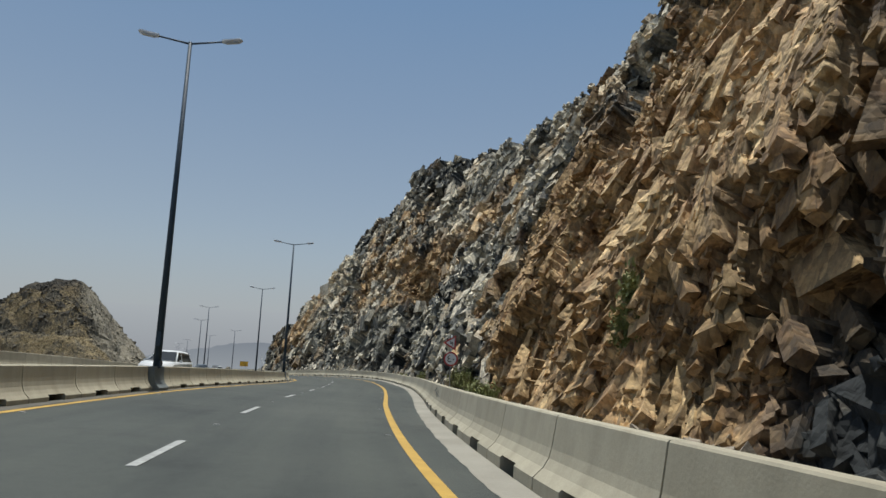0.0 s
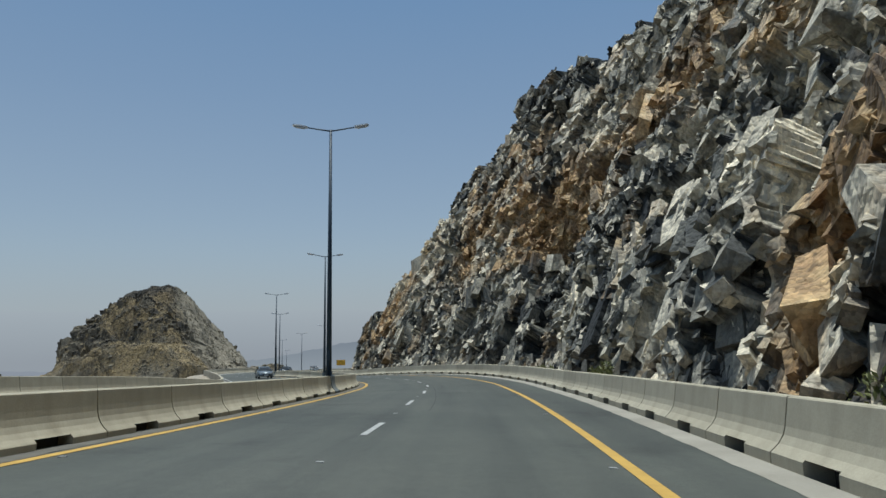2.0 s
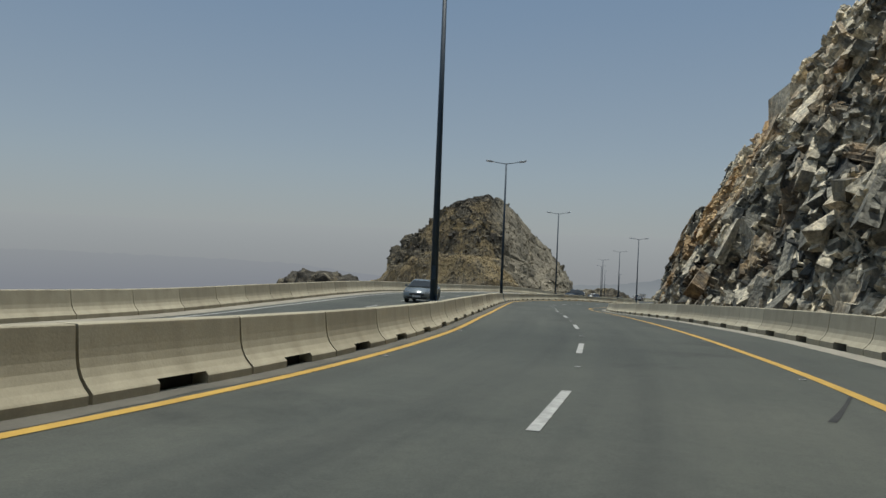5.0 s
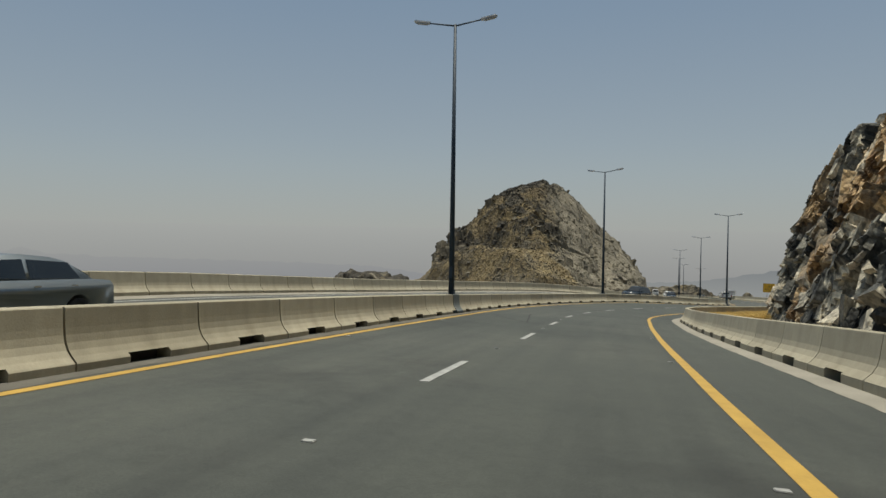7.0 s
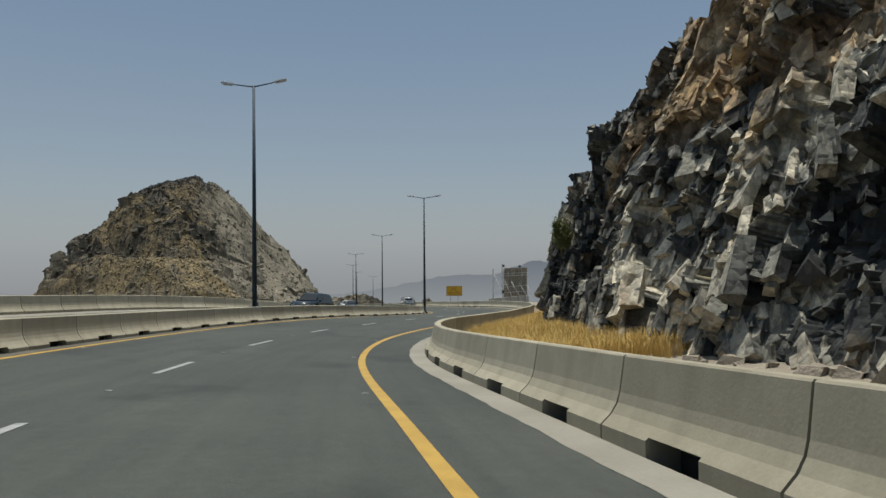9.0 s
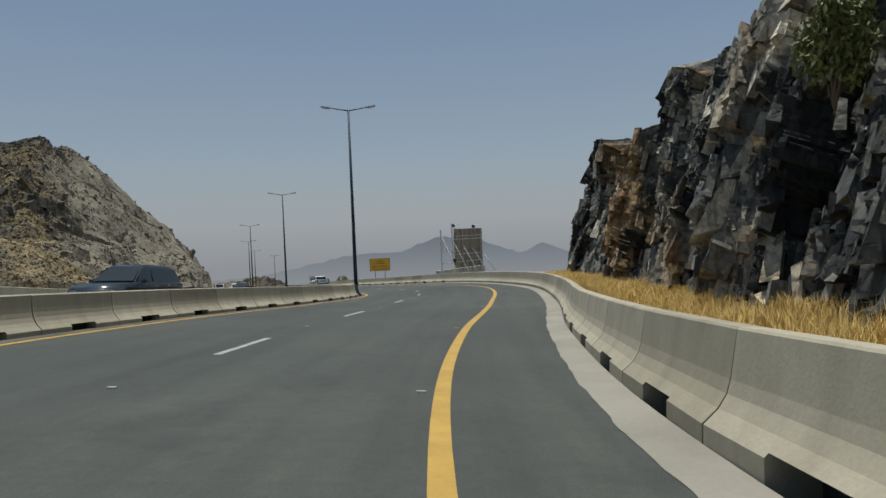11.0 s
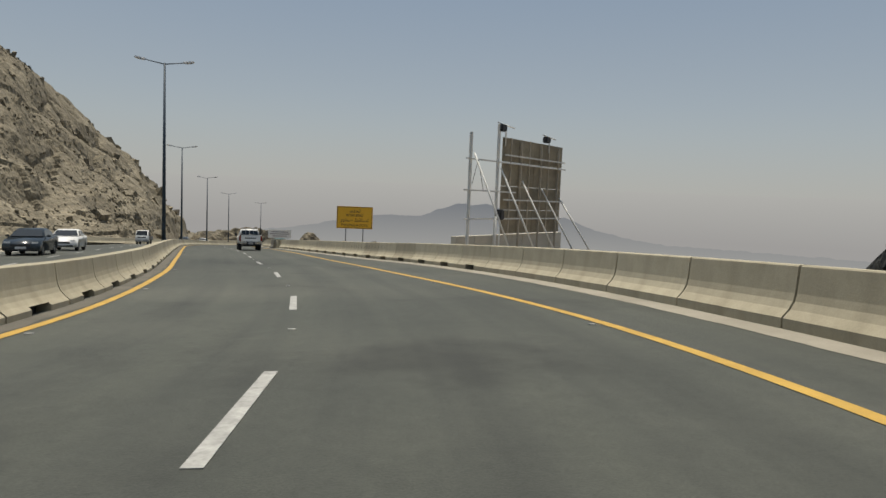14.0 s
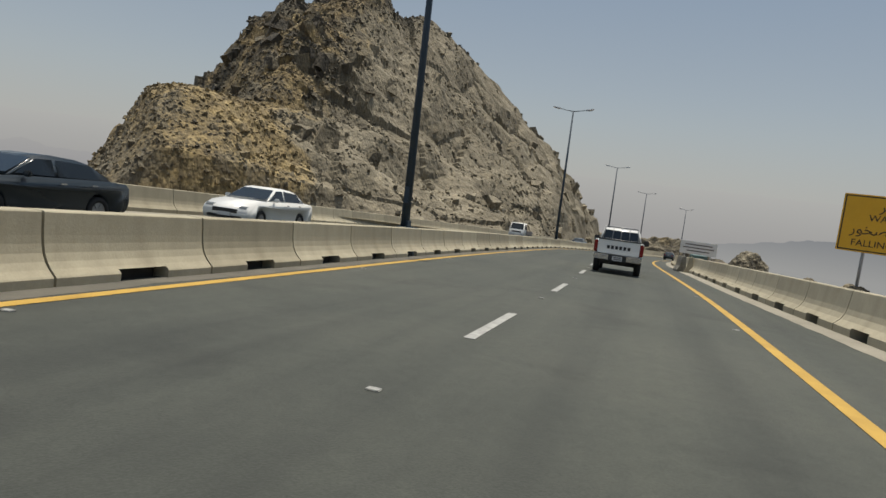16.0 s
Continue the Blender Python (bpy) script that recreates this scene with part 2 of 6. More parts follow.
PLATE = mottled("number plate", (0.45, 0.46, 0.46), (0.6, 0.6, 0.6), 12, 0.5, 60, 0.0)
SIGN_YELLOW = mottled("yellow sign sheet", (0.62, 0.34, 0.015), (0.72, 0.41, 0.03), 0.7, 0.45, 30, 0.0)
SIGN_BLACK = mottled("black sign print", (0.012, 0.012, 0.012), (0.025, 0.024, 0.022), 3, 0.5, 30, 0.0)
SIGN_WHITE = mottled("white sign sheet", (0.55, 0.55, 0.54), (0.68, 0.68, 0.67), 1.5, 0.45, 30, 0.0)
SIGN_RED = mottled("red sign sheet", (0.30, 0.018, 0.020), (0.42, 0.03, 0.032), 1.5, 0.45, 30, 0.0)
GALV = mottled("galvanised steel", (0.22, 0.23, 0.235), (0.34, 0.35, 0.36), 3, 0.5, 40, 0.1, metal=0.4)
PALE_STEEL = mottled("pale painted steel", (0.48, 0.48, 0.46), (0.62, 0.62, 0.60), 2, 0.55, 40, 0.1)
BOARD = mottled("weathered brown board", (0.15, 0.128, 0.088), (0.30, 0.262, 0.19), 1.3, 0.9, 14, 0.3)
BATTEN = mottled("weathered grey wood", (0.32, 0.285, 0.225), (0.46, 0.41, 0.34), 1.5, 0.85, 25, 0.3)
GREEN_BOX = mottled("faded green container", (0.05, 0.10, 0.10), (0.09, 0.16, 0.15), 1.5, 0.6)
CRACK = mottled("tarry crack", (0.014, 0.014, 0.014), (0.03, 0.03, 0.028), 2, 0.9)

# ---- the line of the road: x, y, height, cross fall, every 12 m or so ----
LINE = np.array([(12.9, -74.5, 3.31, 0.035), (10.6, -62.7, 2.59, 0.035), (8.1, -50.4, 1.84, 0.035), (5.6, -38.2, 1.09, 0.035), (3.2, -25.9, 0.34, 0.035), (0.8, -14.2, -0.38, 0.035), (-1.7, -1.9, -1.14, 0.035), (-3.9, 10.4, -1.90, 0.033), (-5.5, 22.8, -2.69, 0.031), (-6.7, 35.2, -3.55, 0.024), (-8.0, 47.2, -4.41, 0.011), (-9.7, 59.5, -5.28, 0.001), (-12.0, 71.8, -6.12, -0.016), (-15.5, 83.8, -6.97, -0.030), (-20.4, 94.8, -7.79, -0.025), (-26.6, 105.7, -8.65, -0.004), (-33.1, 116.3, -9.56, 0.019), (-39.6, 127.0, -10.56, 0.039), (-45.8, 137.8, -11.60, 0.048), (-50.9, 148.7, -12.56, 0.050), (-54.4, 160.7, -13.45, 0.050), (-56.1, 173.0, -14.29, 0.044), (-57.0, 185.5, -15.16, 0.015), (-58.6, 197.9, -16.02, -0.013), (-61.8, 209.5, -16.83, -0.026), (-67.1, 220.8, -17.65, -0.020), (-73.3, 231.6, -18.48, -0.007), (-79.6, 242.4, -19.33, 0.000), (-85.9, 252.7, -20.19, 0.002), (-92.4, 263.3, -21.12, 0.002), (-98.8, 274.1, -22.08, 0.000), (-104.7, 285.1, -23.06, 0.000), (-110.3, 296.2, -24.07, 0.000), (-115.5, 307.1, -25.06, 0.000), (-120.8, 318.4, -26.09, 0.000), (-125.8, 329.9, -27.12, 0.000), (-130.6, 341.4, -28.16, 0.000), (-135.5, 352.9, -29.19, 0.000), (-139.6, 364.8, -30.2, 0.0), (-142.8, 377.6, -31.2, 0.0), (-145, 391, -32.2, 0.0), (-146, 404.5, -33.2, 0.0)])
LS = np.r_[0, np.cumsum(np.hypot(*np.diff(LINE[:, :2], axis=0).T))]
SLOPES = np.gradient(LINE, LS, axis=0)
STEP = 0.5
QS = np.arange(0, LS[-1], STEP)
qi = np.clip(np.searchsorted(LS, QS, side="right") - 1, 0, len(LS) - 2)
qh = (LS[qi + 1] - LS[qi])[:, None]
qu = (QS - LS[qi])[:, None] / qh
QC = (2 * qu**3 - 3 * qu**2 + 1) * LINE[qi] + (qu**3 - 2 * qu**2 + qu) * qh * SLOPES[qi] + (3 * qu**2 - 2 * qu**3) * LINE[qi + 1] + (qu**3 - qu**2) * qh * SLOPES[qi + 1]
QT = np.gradient(QC[:, :2], axis=0)
QT /= np.linalg.norm(QT, axis=1, keepdims=True)
QN = np.c_[QT[:, 1], -QT[:, 0]]
S_END = QS[-1]


def table(s, pairs):
    return np.interp(s, [p[0] for p in pairs], [p[1] for p in pairs])


def road_points(s, lat, up=0.0):
    """World points at a distance s along the road, lat metres to the right of its middle line, up metres over the paving."""
    s, lat, up = np.broadcast_arrays(np.asarray(s, float), lat, up)
    k = np.clip(s / STEP, 0, len(QS) - 1)
    get = lambda a: np.stack([np.interp(k, np.arange(len(QS)), a[:, j]) for j in range(a.shape[1])], -1)
    c, nr = get(QC), get(QN)
    xy = c[..., :2] + nr * lat[..., None]
    z = c[..., 2] - c[..., 3] * np.clip(lat, -16, 9) + up
    return np.concatenate([xy, z[..., None]], -1)


def road_pose(s, lat, up=0.0, turn=0.0):
    """A pose on the road: y along it, x to its right, z up, with the road's fall."""
    a, b, r = (Vector(road_points(s + d, lat + e, up)) for d, e in ((-0.7, 0), (0.7, 0), (0, 0.5)))
    p = Vector(road_points(s, lat, up))
    y = (b - a).normalized()
    x = (r - p - y * (r - p).dot(y)).normalized()
    z = x.cross(y)
    m = Matrix((x, y, z)).transposed().to_4x4()
    m.translation = p
    return m @ pose(0, 0, 0, 0, 0, turn)


def upright_pose(s, lat, up=0.0, turn=0.0):
    """A pose on the road that stands plumb."""
    m = road_pose(s, lat, up)
    heading = math.degrees(math.atan2(-m[0][1], m[1][1]))
    return pose(*m.translation, 0, 0, heading + turn)


# ---- mesh helpers ----
def mesh_of(name, verts, faces, mat, smooth=False):
    me = bpy.data.meshes.new(name)
    me.from_pydata([tuple(p) for p in verts], [], faces)
    mats = mat if isinstance(mat, (list, tuple)) else [mat]
    for k in mats:
        me.materials.append(k)
    me.update()
    if smooth:
        me.shade_smooth()
    else:
        me.shade_flat()
    return me


def grid_mesh(name, pts, mat, smooth=False, facet=None, warm=None):
    """A sheet from an array of points (rows, columns, 3)."""
    r, c = pts.shape[:2]
    i = np.arange(r * c).reshape(r, c)
    q = np.stack([i[:-1, :-1], i[1:, :-1], i[1:, 1:], i[:-1, 1:]], -1).reshape(-1, 4)
    me = bpy.data.meshes.new(name)
    me.vertices.add(r * c)
    me.vertices.foreach_set("co", pts.reshape(-1).astype(np.float32))
    me.loops.add(q.size)
    me.loops.foreach_set("vertex_index", q.reshape(-1).astype(np.int32))
    me.polygons.add(len(q))
    me.polygons.foreach_set("loop_start", np.arange(0, q.size, 4, dtype=np.int32))
    me.update(calc_edges=True)
    me.materials.append(mat)
    for key, val in (("facet", facet), ("warm", warm)):
        if val is not None:
            a = me.attributes.new(key, "FLOAT", "POINT")
            a.data.foreach_set("value", val.reshape(-1).astype(np.float32))
    if smooth:
        me.shade_smooth()
    else:
        me.shade_flat()
    return me


def part(name, bm, mat, parent=None, label=""):
    """A bmesh as one mesh object, under a thing or a part."""
    me = bpy.data.meshes.new(name)
    bm.to_mesh(me)
    bm.free()
    for k in mat if isinstance(mat, (list, tuple)) else [mat]:
        me.materials.append(k)
    ob = new(name, me)
    ob.parent = parent
    return tagged(ob, label)


def split_parts(name, bm, mat, parent, label="", m=None):
    """Each loose piece of a bmesh as a part of its own."""
    seen = set()
    for start in bm.verts:
        if start in seen:
            continue
        seen.add(start)
        piece, todo = [start], [start]
        while todo:
            for e in todo.pop().link_edges:
                for q in e.verts:
                    if q not in seen:
                        seen.add(q)
                        piece.append(q)
                        todo.append(q)
        one = bmesh.new()
        twin = {q: one.verts.new(q.co) for q in piece}
        for f in bm.faces:
            if f.verts[0] in twin:
                one.faces.new([twin[q] for q in f.verts])
        ob = part(name, one, mat, parent, label)
        if m is not None:
            ob.matrix_local = m
    bm.free()


def add_box(bm, size, at=(0, 0, 0), bevel=0.0, m=None, mat=0):
    made = bmesh.ops.create_cube(bm, size=1.0)["verts"]
    bmesh.ops.scale(bm, vec=size, verts=made)
    faces = list({f for vtx in made for f in vtx.link_faces})
    if bevel:
        edges = list({e for vtx in made for e in vtx.link_edges})
        out = bmesh.ops.bevel(bm, geom=edges, offset=bevel, segments=2, affect="EDGES")
        faces = list({f for f in out["faces"]} | {f for vtx in out["verts"] for f in vtx.link_faces})
        made = list({vtx for f in faces for vtx in f.verts})
    for f in faces:
        f.material_index = mat
    bmesh.ops.transform(bm, matrix=Matrix.Translation(at) @ (m or Matrix()), verts=made)
    return made


def add_tube(bm, a, b, r1, r2=None, sides=8, mat=0):
    """A straight bar from a to b."""
    a, b = Vector(a), Vector(b)
    d = b - a
    turn = d.to_track_quat("Z", "Y").to_matrix().to_4x4()
    made = bmesh.ops.create_cone(bm, cap_ends=True, segments=sides, radius1=r1, radius2=r1 if r2 is None else r2, depth=d.length, matrix=Matrix.Translation((a + b) / 2) @ turn)["verts"]
    for f in {f for vtx in made for f in vtx.link_faces}:
        f.material_index = mat
        f.smooth = len(f.verts) == 4
    return made


def box_bm(*boxes, bevel=0.0):
    bm = bmesh.new()
    for size, at in boxes:
        add_box(bm, size, at, bevel)
    return bm


def tube_bm(*tubes, sides=8):
    bm = bmesh.new()
    for a, b, *r in tubes:
        add_tube(bm, a, b, *r, sides=sides)
    return bm


def empty(name, m, label, category, group="", kind=""):
    ob = new(name)
    ob.empty_display_size = 0.3
    ob.matrix_world = m
    return tagged(ob, label, category, group, kind)


# ---- fractured stone: blocks of every turn, the outermost of which show ----
def facets(p, cell, slope, seed, squash=(1, 1, 1), spread=0.7, jump=0.0):
    """How far broken stone stands out, and the tone of its faces, for points p (n, 3). Blocks are about a cell wide."""
    q = p * np.array(squash) / cell
    base = np.floor(q).astype(np.int64)
    best = np.full(len(q), -1e9)
    tone, step = np.zeros(len(q)), np.zeros(len(q))

    def hashed(i, k):
        x = np.sin(i[:, 0] * 127.1 + i[:, 1] * 311.7 + i[:, 2] * 74.7 + k * 53.3 + seed * 17.9) * 43758.5453
        return x - np.floor(x)

    for a in (-1, 0, 1):
        for b_ in (-1, 0, 1):
            for c_ in (-1, 0, 1):
                i = base + (a, b_, c_)
                rel = q - i - np.stack([hashed(i, k) for k in (1, 2, 3)], -1)
                ct, st, cp, sp = (f(hashed(i, k) * w) for k, w, f in ((4, 6.28, np.cos), (4, 6.28, np.sin), (5, 0.7, np.cos), (5, 0.7, np.sin)))
                u = ct * rel[:, 0] + st * rel[:, 1]
                v_ = -st * rel[:, 0] + ct * rel[:, 1]
                faces = np.stack([u * cp + rel[:, 2] * sp, v_, rel[:, 2] * cp - u * sp], -1)
                size = np.abs(faces)
                d = hashed(i, 6) * spread - size.max(1)
                more = d > best
                best[more] = d[more]
                which = size.argmax(1) + 3 * (np.take_along_axis(faces, size.argmax(1)[:, None], 1)[:, 0] > 0)
                step[more] = hashed(i, 8)[more] - 0.5
                tone[more] = ((hashed(i, 7) * 0.6 + which * 0.37) % 1.0)[more]
    return (best + 0.25) * slope * cell + step * jump * cell, tone


# ---- broken stone: angular blocks, each with a turn and a shape of its own ----
CORNERS = np.array([(x, y, z) for z in (-1, 1) for x, y in ((-1, -1), (1, -1), (1, 1), (-1, 1))], float)
SIDES = np.array([(0, 3, 2, 1), (4, 5, 6, 7), (0, 1, 5, 4), (1, 2, 6, 5), (2, 3, 7, 6), (3, 0, 4, 7)])


def turned(frames, axis, angles):
    """Frames (n, 3, 3), columns being their axes, turned about one of their own axes."""
    c, s = np.cos(angles), np.sin(angles)
    r = np.zeros((len(angles), 3, 3))
    i, j = [k for k in range(3) if k != axis]
    r[:, axis, axis], r[:, i, i], r[:, j, j], r[:, i, j], r[:, j, i] = 1, c, c, -s, s
    return frames @ r


def blocks(name, centre, frames, dims, tone, warm, mat, rng, rough=0.3, parent=None, single=False):
    """Angular stones, as one mesh or as an object each. centre (n, 3), frames (n, 3, 3), dims: half sizes (n, 3)."""
    n_ = len(centre)
    local = CORNERS[None] * dims[:, None, :] * (1 + rng.uniform(-rough, rough, (n_, 8, 3)))
    local[:, 4:, :2] *= rng.uniform(0.6, 1.0, (n_, 1, 1))
    local[:, :, 0] += local[:, :, 2] * rng.uniform(-0.35, 0.35, (n_, 1))
    p = np.einsum("nij,nkj->nki", frames, local) + centre[:, None, :]
    v_ = p[:, SIDES].reshape(-1, 3)
    side = rng.normal(0, 0.09, (n_, 6, 1)).repeat(4, 2).reshape(n_, -1)
    t_ = np.clip(np.asarray(tone)[:, None] + side, 0, 1)
    w_ = np.broadcast_to(np.asarray(warm)[:, None], (n_, 24))
    # each four-cornered side breaks along one of its diagonals
    base = np.arange(24 * n_).reshape(-1, 4)
    tri = np.where(rng.random(len(base))[:, None] < 0.5, base[:, [0, 1, 2, 0, 2, 3]], base[:, [0, 1, 3, 1, 2, 3]])
    groups = [(k * 24, k * 24 + 24) for k in range(n_)] if single else [(0, 24 * n_)]
    for a, b_ in groups:
        faces = (tri[a // 4:b_ // 4] - a).reshape(-1, 3)
        me = bpy.data.meshes.new(name)
        me.vertices.add(b_ - a)
        me.vertices.foreach_set("co", v_[a:b_].reshape(-1).astype(np.float32))
        me.loops.add(faces.size)
        me.loops.foreach_set("vertex_index", faces.reshape(-1).astype(np.int32))
        me.polygons.add(len(faces))
        me.polygons.foreach_set("loop_start", np.arange(0, faces.size, 3, dtype=np.int32))
        me.update(calc_edges=True)
        me.materials.append(mat)
        for key, val in (("facet", t_), ("warm", w_)):
            me.attributes.new(key, "FLOAT", "POINT").data.foreach_set("value", val.reshape(-1)[a:b_].astype(np.float32))
        me.shade_flat()
        ob = new(name, me)
        ob.parent = parent
        if not single:
            tagged(ob, kind="stuff")


# ---- ground ----
def nearest_road(xy):
    """Distance along the road and to its right, for points (n, 2)."""
    coarse = slice(0, None, 6)
    s, lat = np.empty(len(xy)), np.empty(len(xy))
    for k in range(0, len(xy), 4000):
        d = ((xy[k:k + 4000, None, :] - QC[None, coarse, :2]) ** 2).sum(2)
        i = d.argmin(1) * 6
        s[k:k + 4000] = QS[i]
        lat[k:k + 4000] = ((xy[k:k + 4000] - QC[i, :2]) * QN[i]).sum(1)
        far = np.sqrt(d.min(1))
        lat[k:k + 4000] = np.where(far > np.abs(lat[k:k + 4000]) + 3, np.sign(lat[k:k + 4000]) * far, lat[k:k + 4000])
    return s, lat


YELLOW_LEFT = [(0, -3.7), (118, -3.8), (138, -3.5), (165, -3.5), (180, -3.8), (200, -3.5), (213, -3.5), (228, -4.0), (252, -4.35), (262, -4.2), (278, -3.55), (291, -3.15), (304, -3.45), (322, -3.75), (336, -4.1), (355, -4.1), (380, -4.4), (600, -4.4)]
RIGHT_EDGE = [(0, 4.7), (80, 4.6), (95, 5.2), (107, 5.75), (130, 6.5), (145, 6.6), (180, 6.4), (210, 6.2), (225, 6.3), (238, 5.4), (250, 5.5), (260, 6.1), (268, 6.6), (275, 7.0), (286, 7.5), (300, 7.1), (310, 7.1), (318, 6.6), (328, 6.0), (340, 5.4), (380, 5.3), (600, 5.3)]


def eased(pairs, reach=5.0):
    """The same table with its corners rounded."""
    at = np.arange(0, 600, 1.0)
    return [(float(q), float(np.mean(table(q + np.linspace(-reach, reach, 11), pairs)))) for q in at]


YELLOW_LEFT, RIGHT_EDGE = eased(YELLOW_LEFT), eased(RIGHT_EDGE)
LEFT_EDGE = -15.0


def graded(lo, hi, step, far):
    fine = np.arange(lo, hi + 0.1, step)
    out = np.cumsum(step * 1.22 ** np.arange(1, 40))
    out = out[out < far]
    return np.r_[(lo - out)[::-1], fine, hi + out]


# the rock cut beside the road: height of its crest, foot to the right of the road's line, lean
CREST = [(40, 34), (70, 36), (100, 30.5), (118, 26.8), (126, 25.6), (134, 27.4), (143, 29.4), (158, 32.3), (170, 34.8), (188, 39.8), (195, 39.3), (198, 34), (206, 30.5), (214, 26), (220, 21), (226, 16.6), (230, 13), (234, 10.8), (242, 10.2), (252, 10.7), (258, 9.2), (262, 8.4), (270, 9.2), (274, 9.2), (279, 8), (285, 8.3), (289.5, 8.3), (292, 8), (294, 7.2), (295.1, 6), (295.8, 3.4), (297.5, 2.8), (299.5, 2.3), (301.2, 1.8), (302.4, 0.8), (303, 0.3)]
FOOT = [(40, 8.6), (90, 8.6), (125, 8.8), (160, 9.6), (190, 9.4), (205, 9.5), (215, 10.1), (225, 10.6), (240, 10.7), (250, 10.3), (262, 9.7), (280, 10.1), (289, 10.8), (293, 12.1), (297, 13.6), (301, 15.7), (303, 17)]
BATTER = [(40, 0.5), (120, 0.5), (140, 0.48), (190, 0.48), (203, 0.53), (215, 0.52), (226, 0.48), (240, 0.36), (255, 0.24), (300, 0.24)]

gx, gy = graded(-230, 60, 3.0, 4200), graded(-90, 420, 3.0, 4200)
GX, GY = np.meshgrid(gx, gy, indexing="ij")
gs, gl = nearest_road(np.c_[GX.ravel(), GY.ravel()])
gz = np.interp(gs, QS, QC[:, 2]) - np.interp(gs, QS, QC[:, 3]) * np.clip(gl, -16, 9) - 0.5
drop_left = np.clip(-gl - 19, 0, None)
drop_right = np.clip(gl - 11, 0, None)
cut = np.clip((292 - gs) / 12, 0, 1)
gz += -620 * (1 - np.exp(-drop_left / 900)) - 0.15 * np.clip(drop_left, 0, 60)
gz += (1 - cut) * (-620 * (1 - np.exp(-drop_right / 700)) - 0.35 * np.clip(drop_right, 0, 80)) + cut * np.clip(drop_right - 6, 0, 40) * 0.3
# the mountainside goes on behind the cut
crest_at = table(gs, CREST)
behind = gl - table(gs, FOOT) - table(gs, BATTER) * crest_at
rise = (crest_at - 1.6) * np.clip((behind - 3) / 8, 0, 1) - 0.3 * np.clip(behind - 14, 0, None)
flank = np.interp(gs, QS, QC[:, 2]) - 0.5 + np.where(behind > 3, rise, -50)
gz = np.where(cut >= 1, np.maximum(gz, flank), gz)
tagged(new("ground", grid_mesh("ground", np.stack([GX.ravel(), GY.ravel(), gz], -1).reshape(*GX.shape, 3), GROUND, True)), "dry brown mountain ground falling into a valley", "ground", kind="structure")


# ---- road ----
def strip(name, s0, s1, across, up, mat, label, category, step=1.0):
    s = np.arange(s0, s1 + step / 2, step)
    cols = [a(s) if callable(a) else np.full(len(s), float(a)) for a in across]
    ups = up if isinstance(up, (list, tuple)) else [up] * len(cols)
    pts = np.stack([road_points(s, cval, u) for cval, u in zip(cols, ups)], 1)
    me = grid_mesh(name, pts[:, ::-1], mat, True)
    flat = np.stack([np.stack([cval, s], -1) for cval in cols], 1)[:, ::-1].reshape(-1, 2)
    ids = np.empty(len(me.loops), np.int32)
    me.loops.foreach_get("vertex_index", ids)
    me.uv_layers.new(name="lanes").data.foreach_set("uv", flat[ids].reshape(-1).astype(np.float32))
    return tagged(new(name, me), label, category, kind="structure")


edge = lambda off: (lambda s: table(s, RIGHT_EDGE) + off)
median = lambda s: table(s, YELLOW_LEFT) - 0.9
line_at_median = lambda off: (lambda s: median(s) + off)
road = strip("road", 0, S_END, [line_at_median(0.25), -2.3, 0, 2.3, edge(-0.6)], 0.0, ASPHALT, "worn grey asphalt carriageway with two lanes", "road")
road_far = strip("road_opposite", 0, S_END, [LEFT_EDGE + 0.4, -12, -8.5, line_at_median(-0.25)], 0.0, ASPHALT, "worn grey asphalt of the opposite carriageway", "road")
worn_edge = lambda s: table(s, RIGHT_EDGE) - 0.63 + 0.012 * np.sin(s * 2.3) + 0.010 * np.sin(s * 5.1 + 1) + 0.006 * np.sin(s * 8.7 + 2)
strip("gutter", 0, S_END, [worn_edge, edge(-0.15)], [0.006, 0.03], GUTTER, "pale concrete gutter strip beside the road", "gutter", 0.25)
strip("gutter_outer", 0, S_END, [LEFT_EDGE + 0.5, LEFT_EDGE + 1.2], [0.05, 0.007], GUTTER, "pale concrete gutter strip beside the outer barrier", "gutter")
strip("verge", 0, 330, [edge(0.2), edge(1.5), edge(3.0), edge(6)], [0.1, 0.15, 0.25, 0.6], DIRT, "stony dirt verge between barrier and cliff", "verge")
strip("verge_left", 0, S_END, [LEFT_EDGE - 6, LEFT_EDGE - 2, LEFT_EDGE + 0.1], [-1.4, 0.0, 0.1], DIRT, "stony dirt outside the far barrier", "verge")

YELLOW_RIGHT = [(0, 3.5), (84, 3.5), (105, 3.8), (135, 4.25), (150, 4.35), (165, 4.0), (175, 3.6), (200, 3.8), (223, 4.25), (240, 3.4), (258, 3.45), (264, 3.8), (272, 4.0), (285, 4.7), (292, 5.3), (299, 4.6), (304, 4.15), (313, 3.65), (600, 3.6)]
YELLOW_RIGHT = eased(YELLOW_RIGHT)
line_at = lambda pairs, off: (lambda s: table(s, pairs) + off)
strip("line_yellow_right", 0, S_END, [line_at(YELLOW_RIGHT, -0.09), line_at(YELLOW_RIGHT, 0.09)], 0.006, YELLOW, "yellow painted edge line beside the shoulder", "road marking")
strip("line_yellow_left", 0, S_END, [line_at(YELLOW_LEFT, -0.09), line_at(YELLOW_LEFT, 0.09)], 0.006, YELLOW, "yellow painted edge line beside the median", "road marking")
strip("road_dust", 0, S_END, [line_at_median(0.37), lambda s: median(s) + 0.72 + 0.04 * np.sin(s * 1.7) + 0.03 * np.sin(s * 4.3)], 0.004, DUST, "dusty strip of asphalt at the foot of the median barrier", "dust", 0.5)
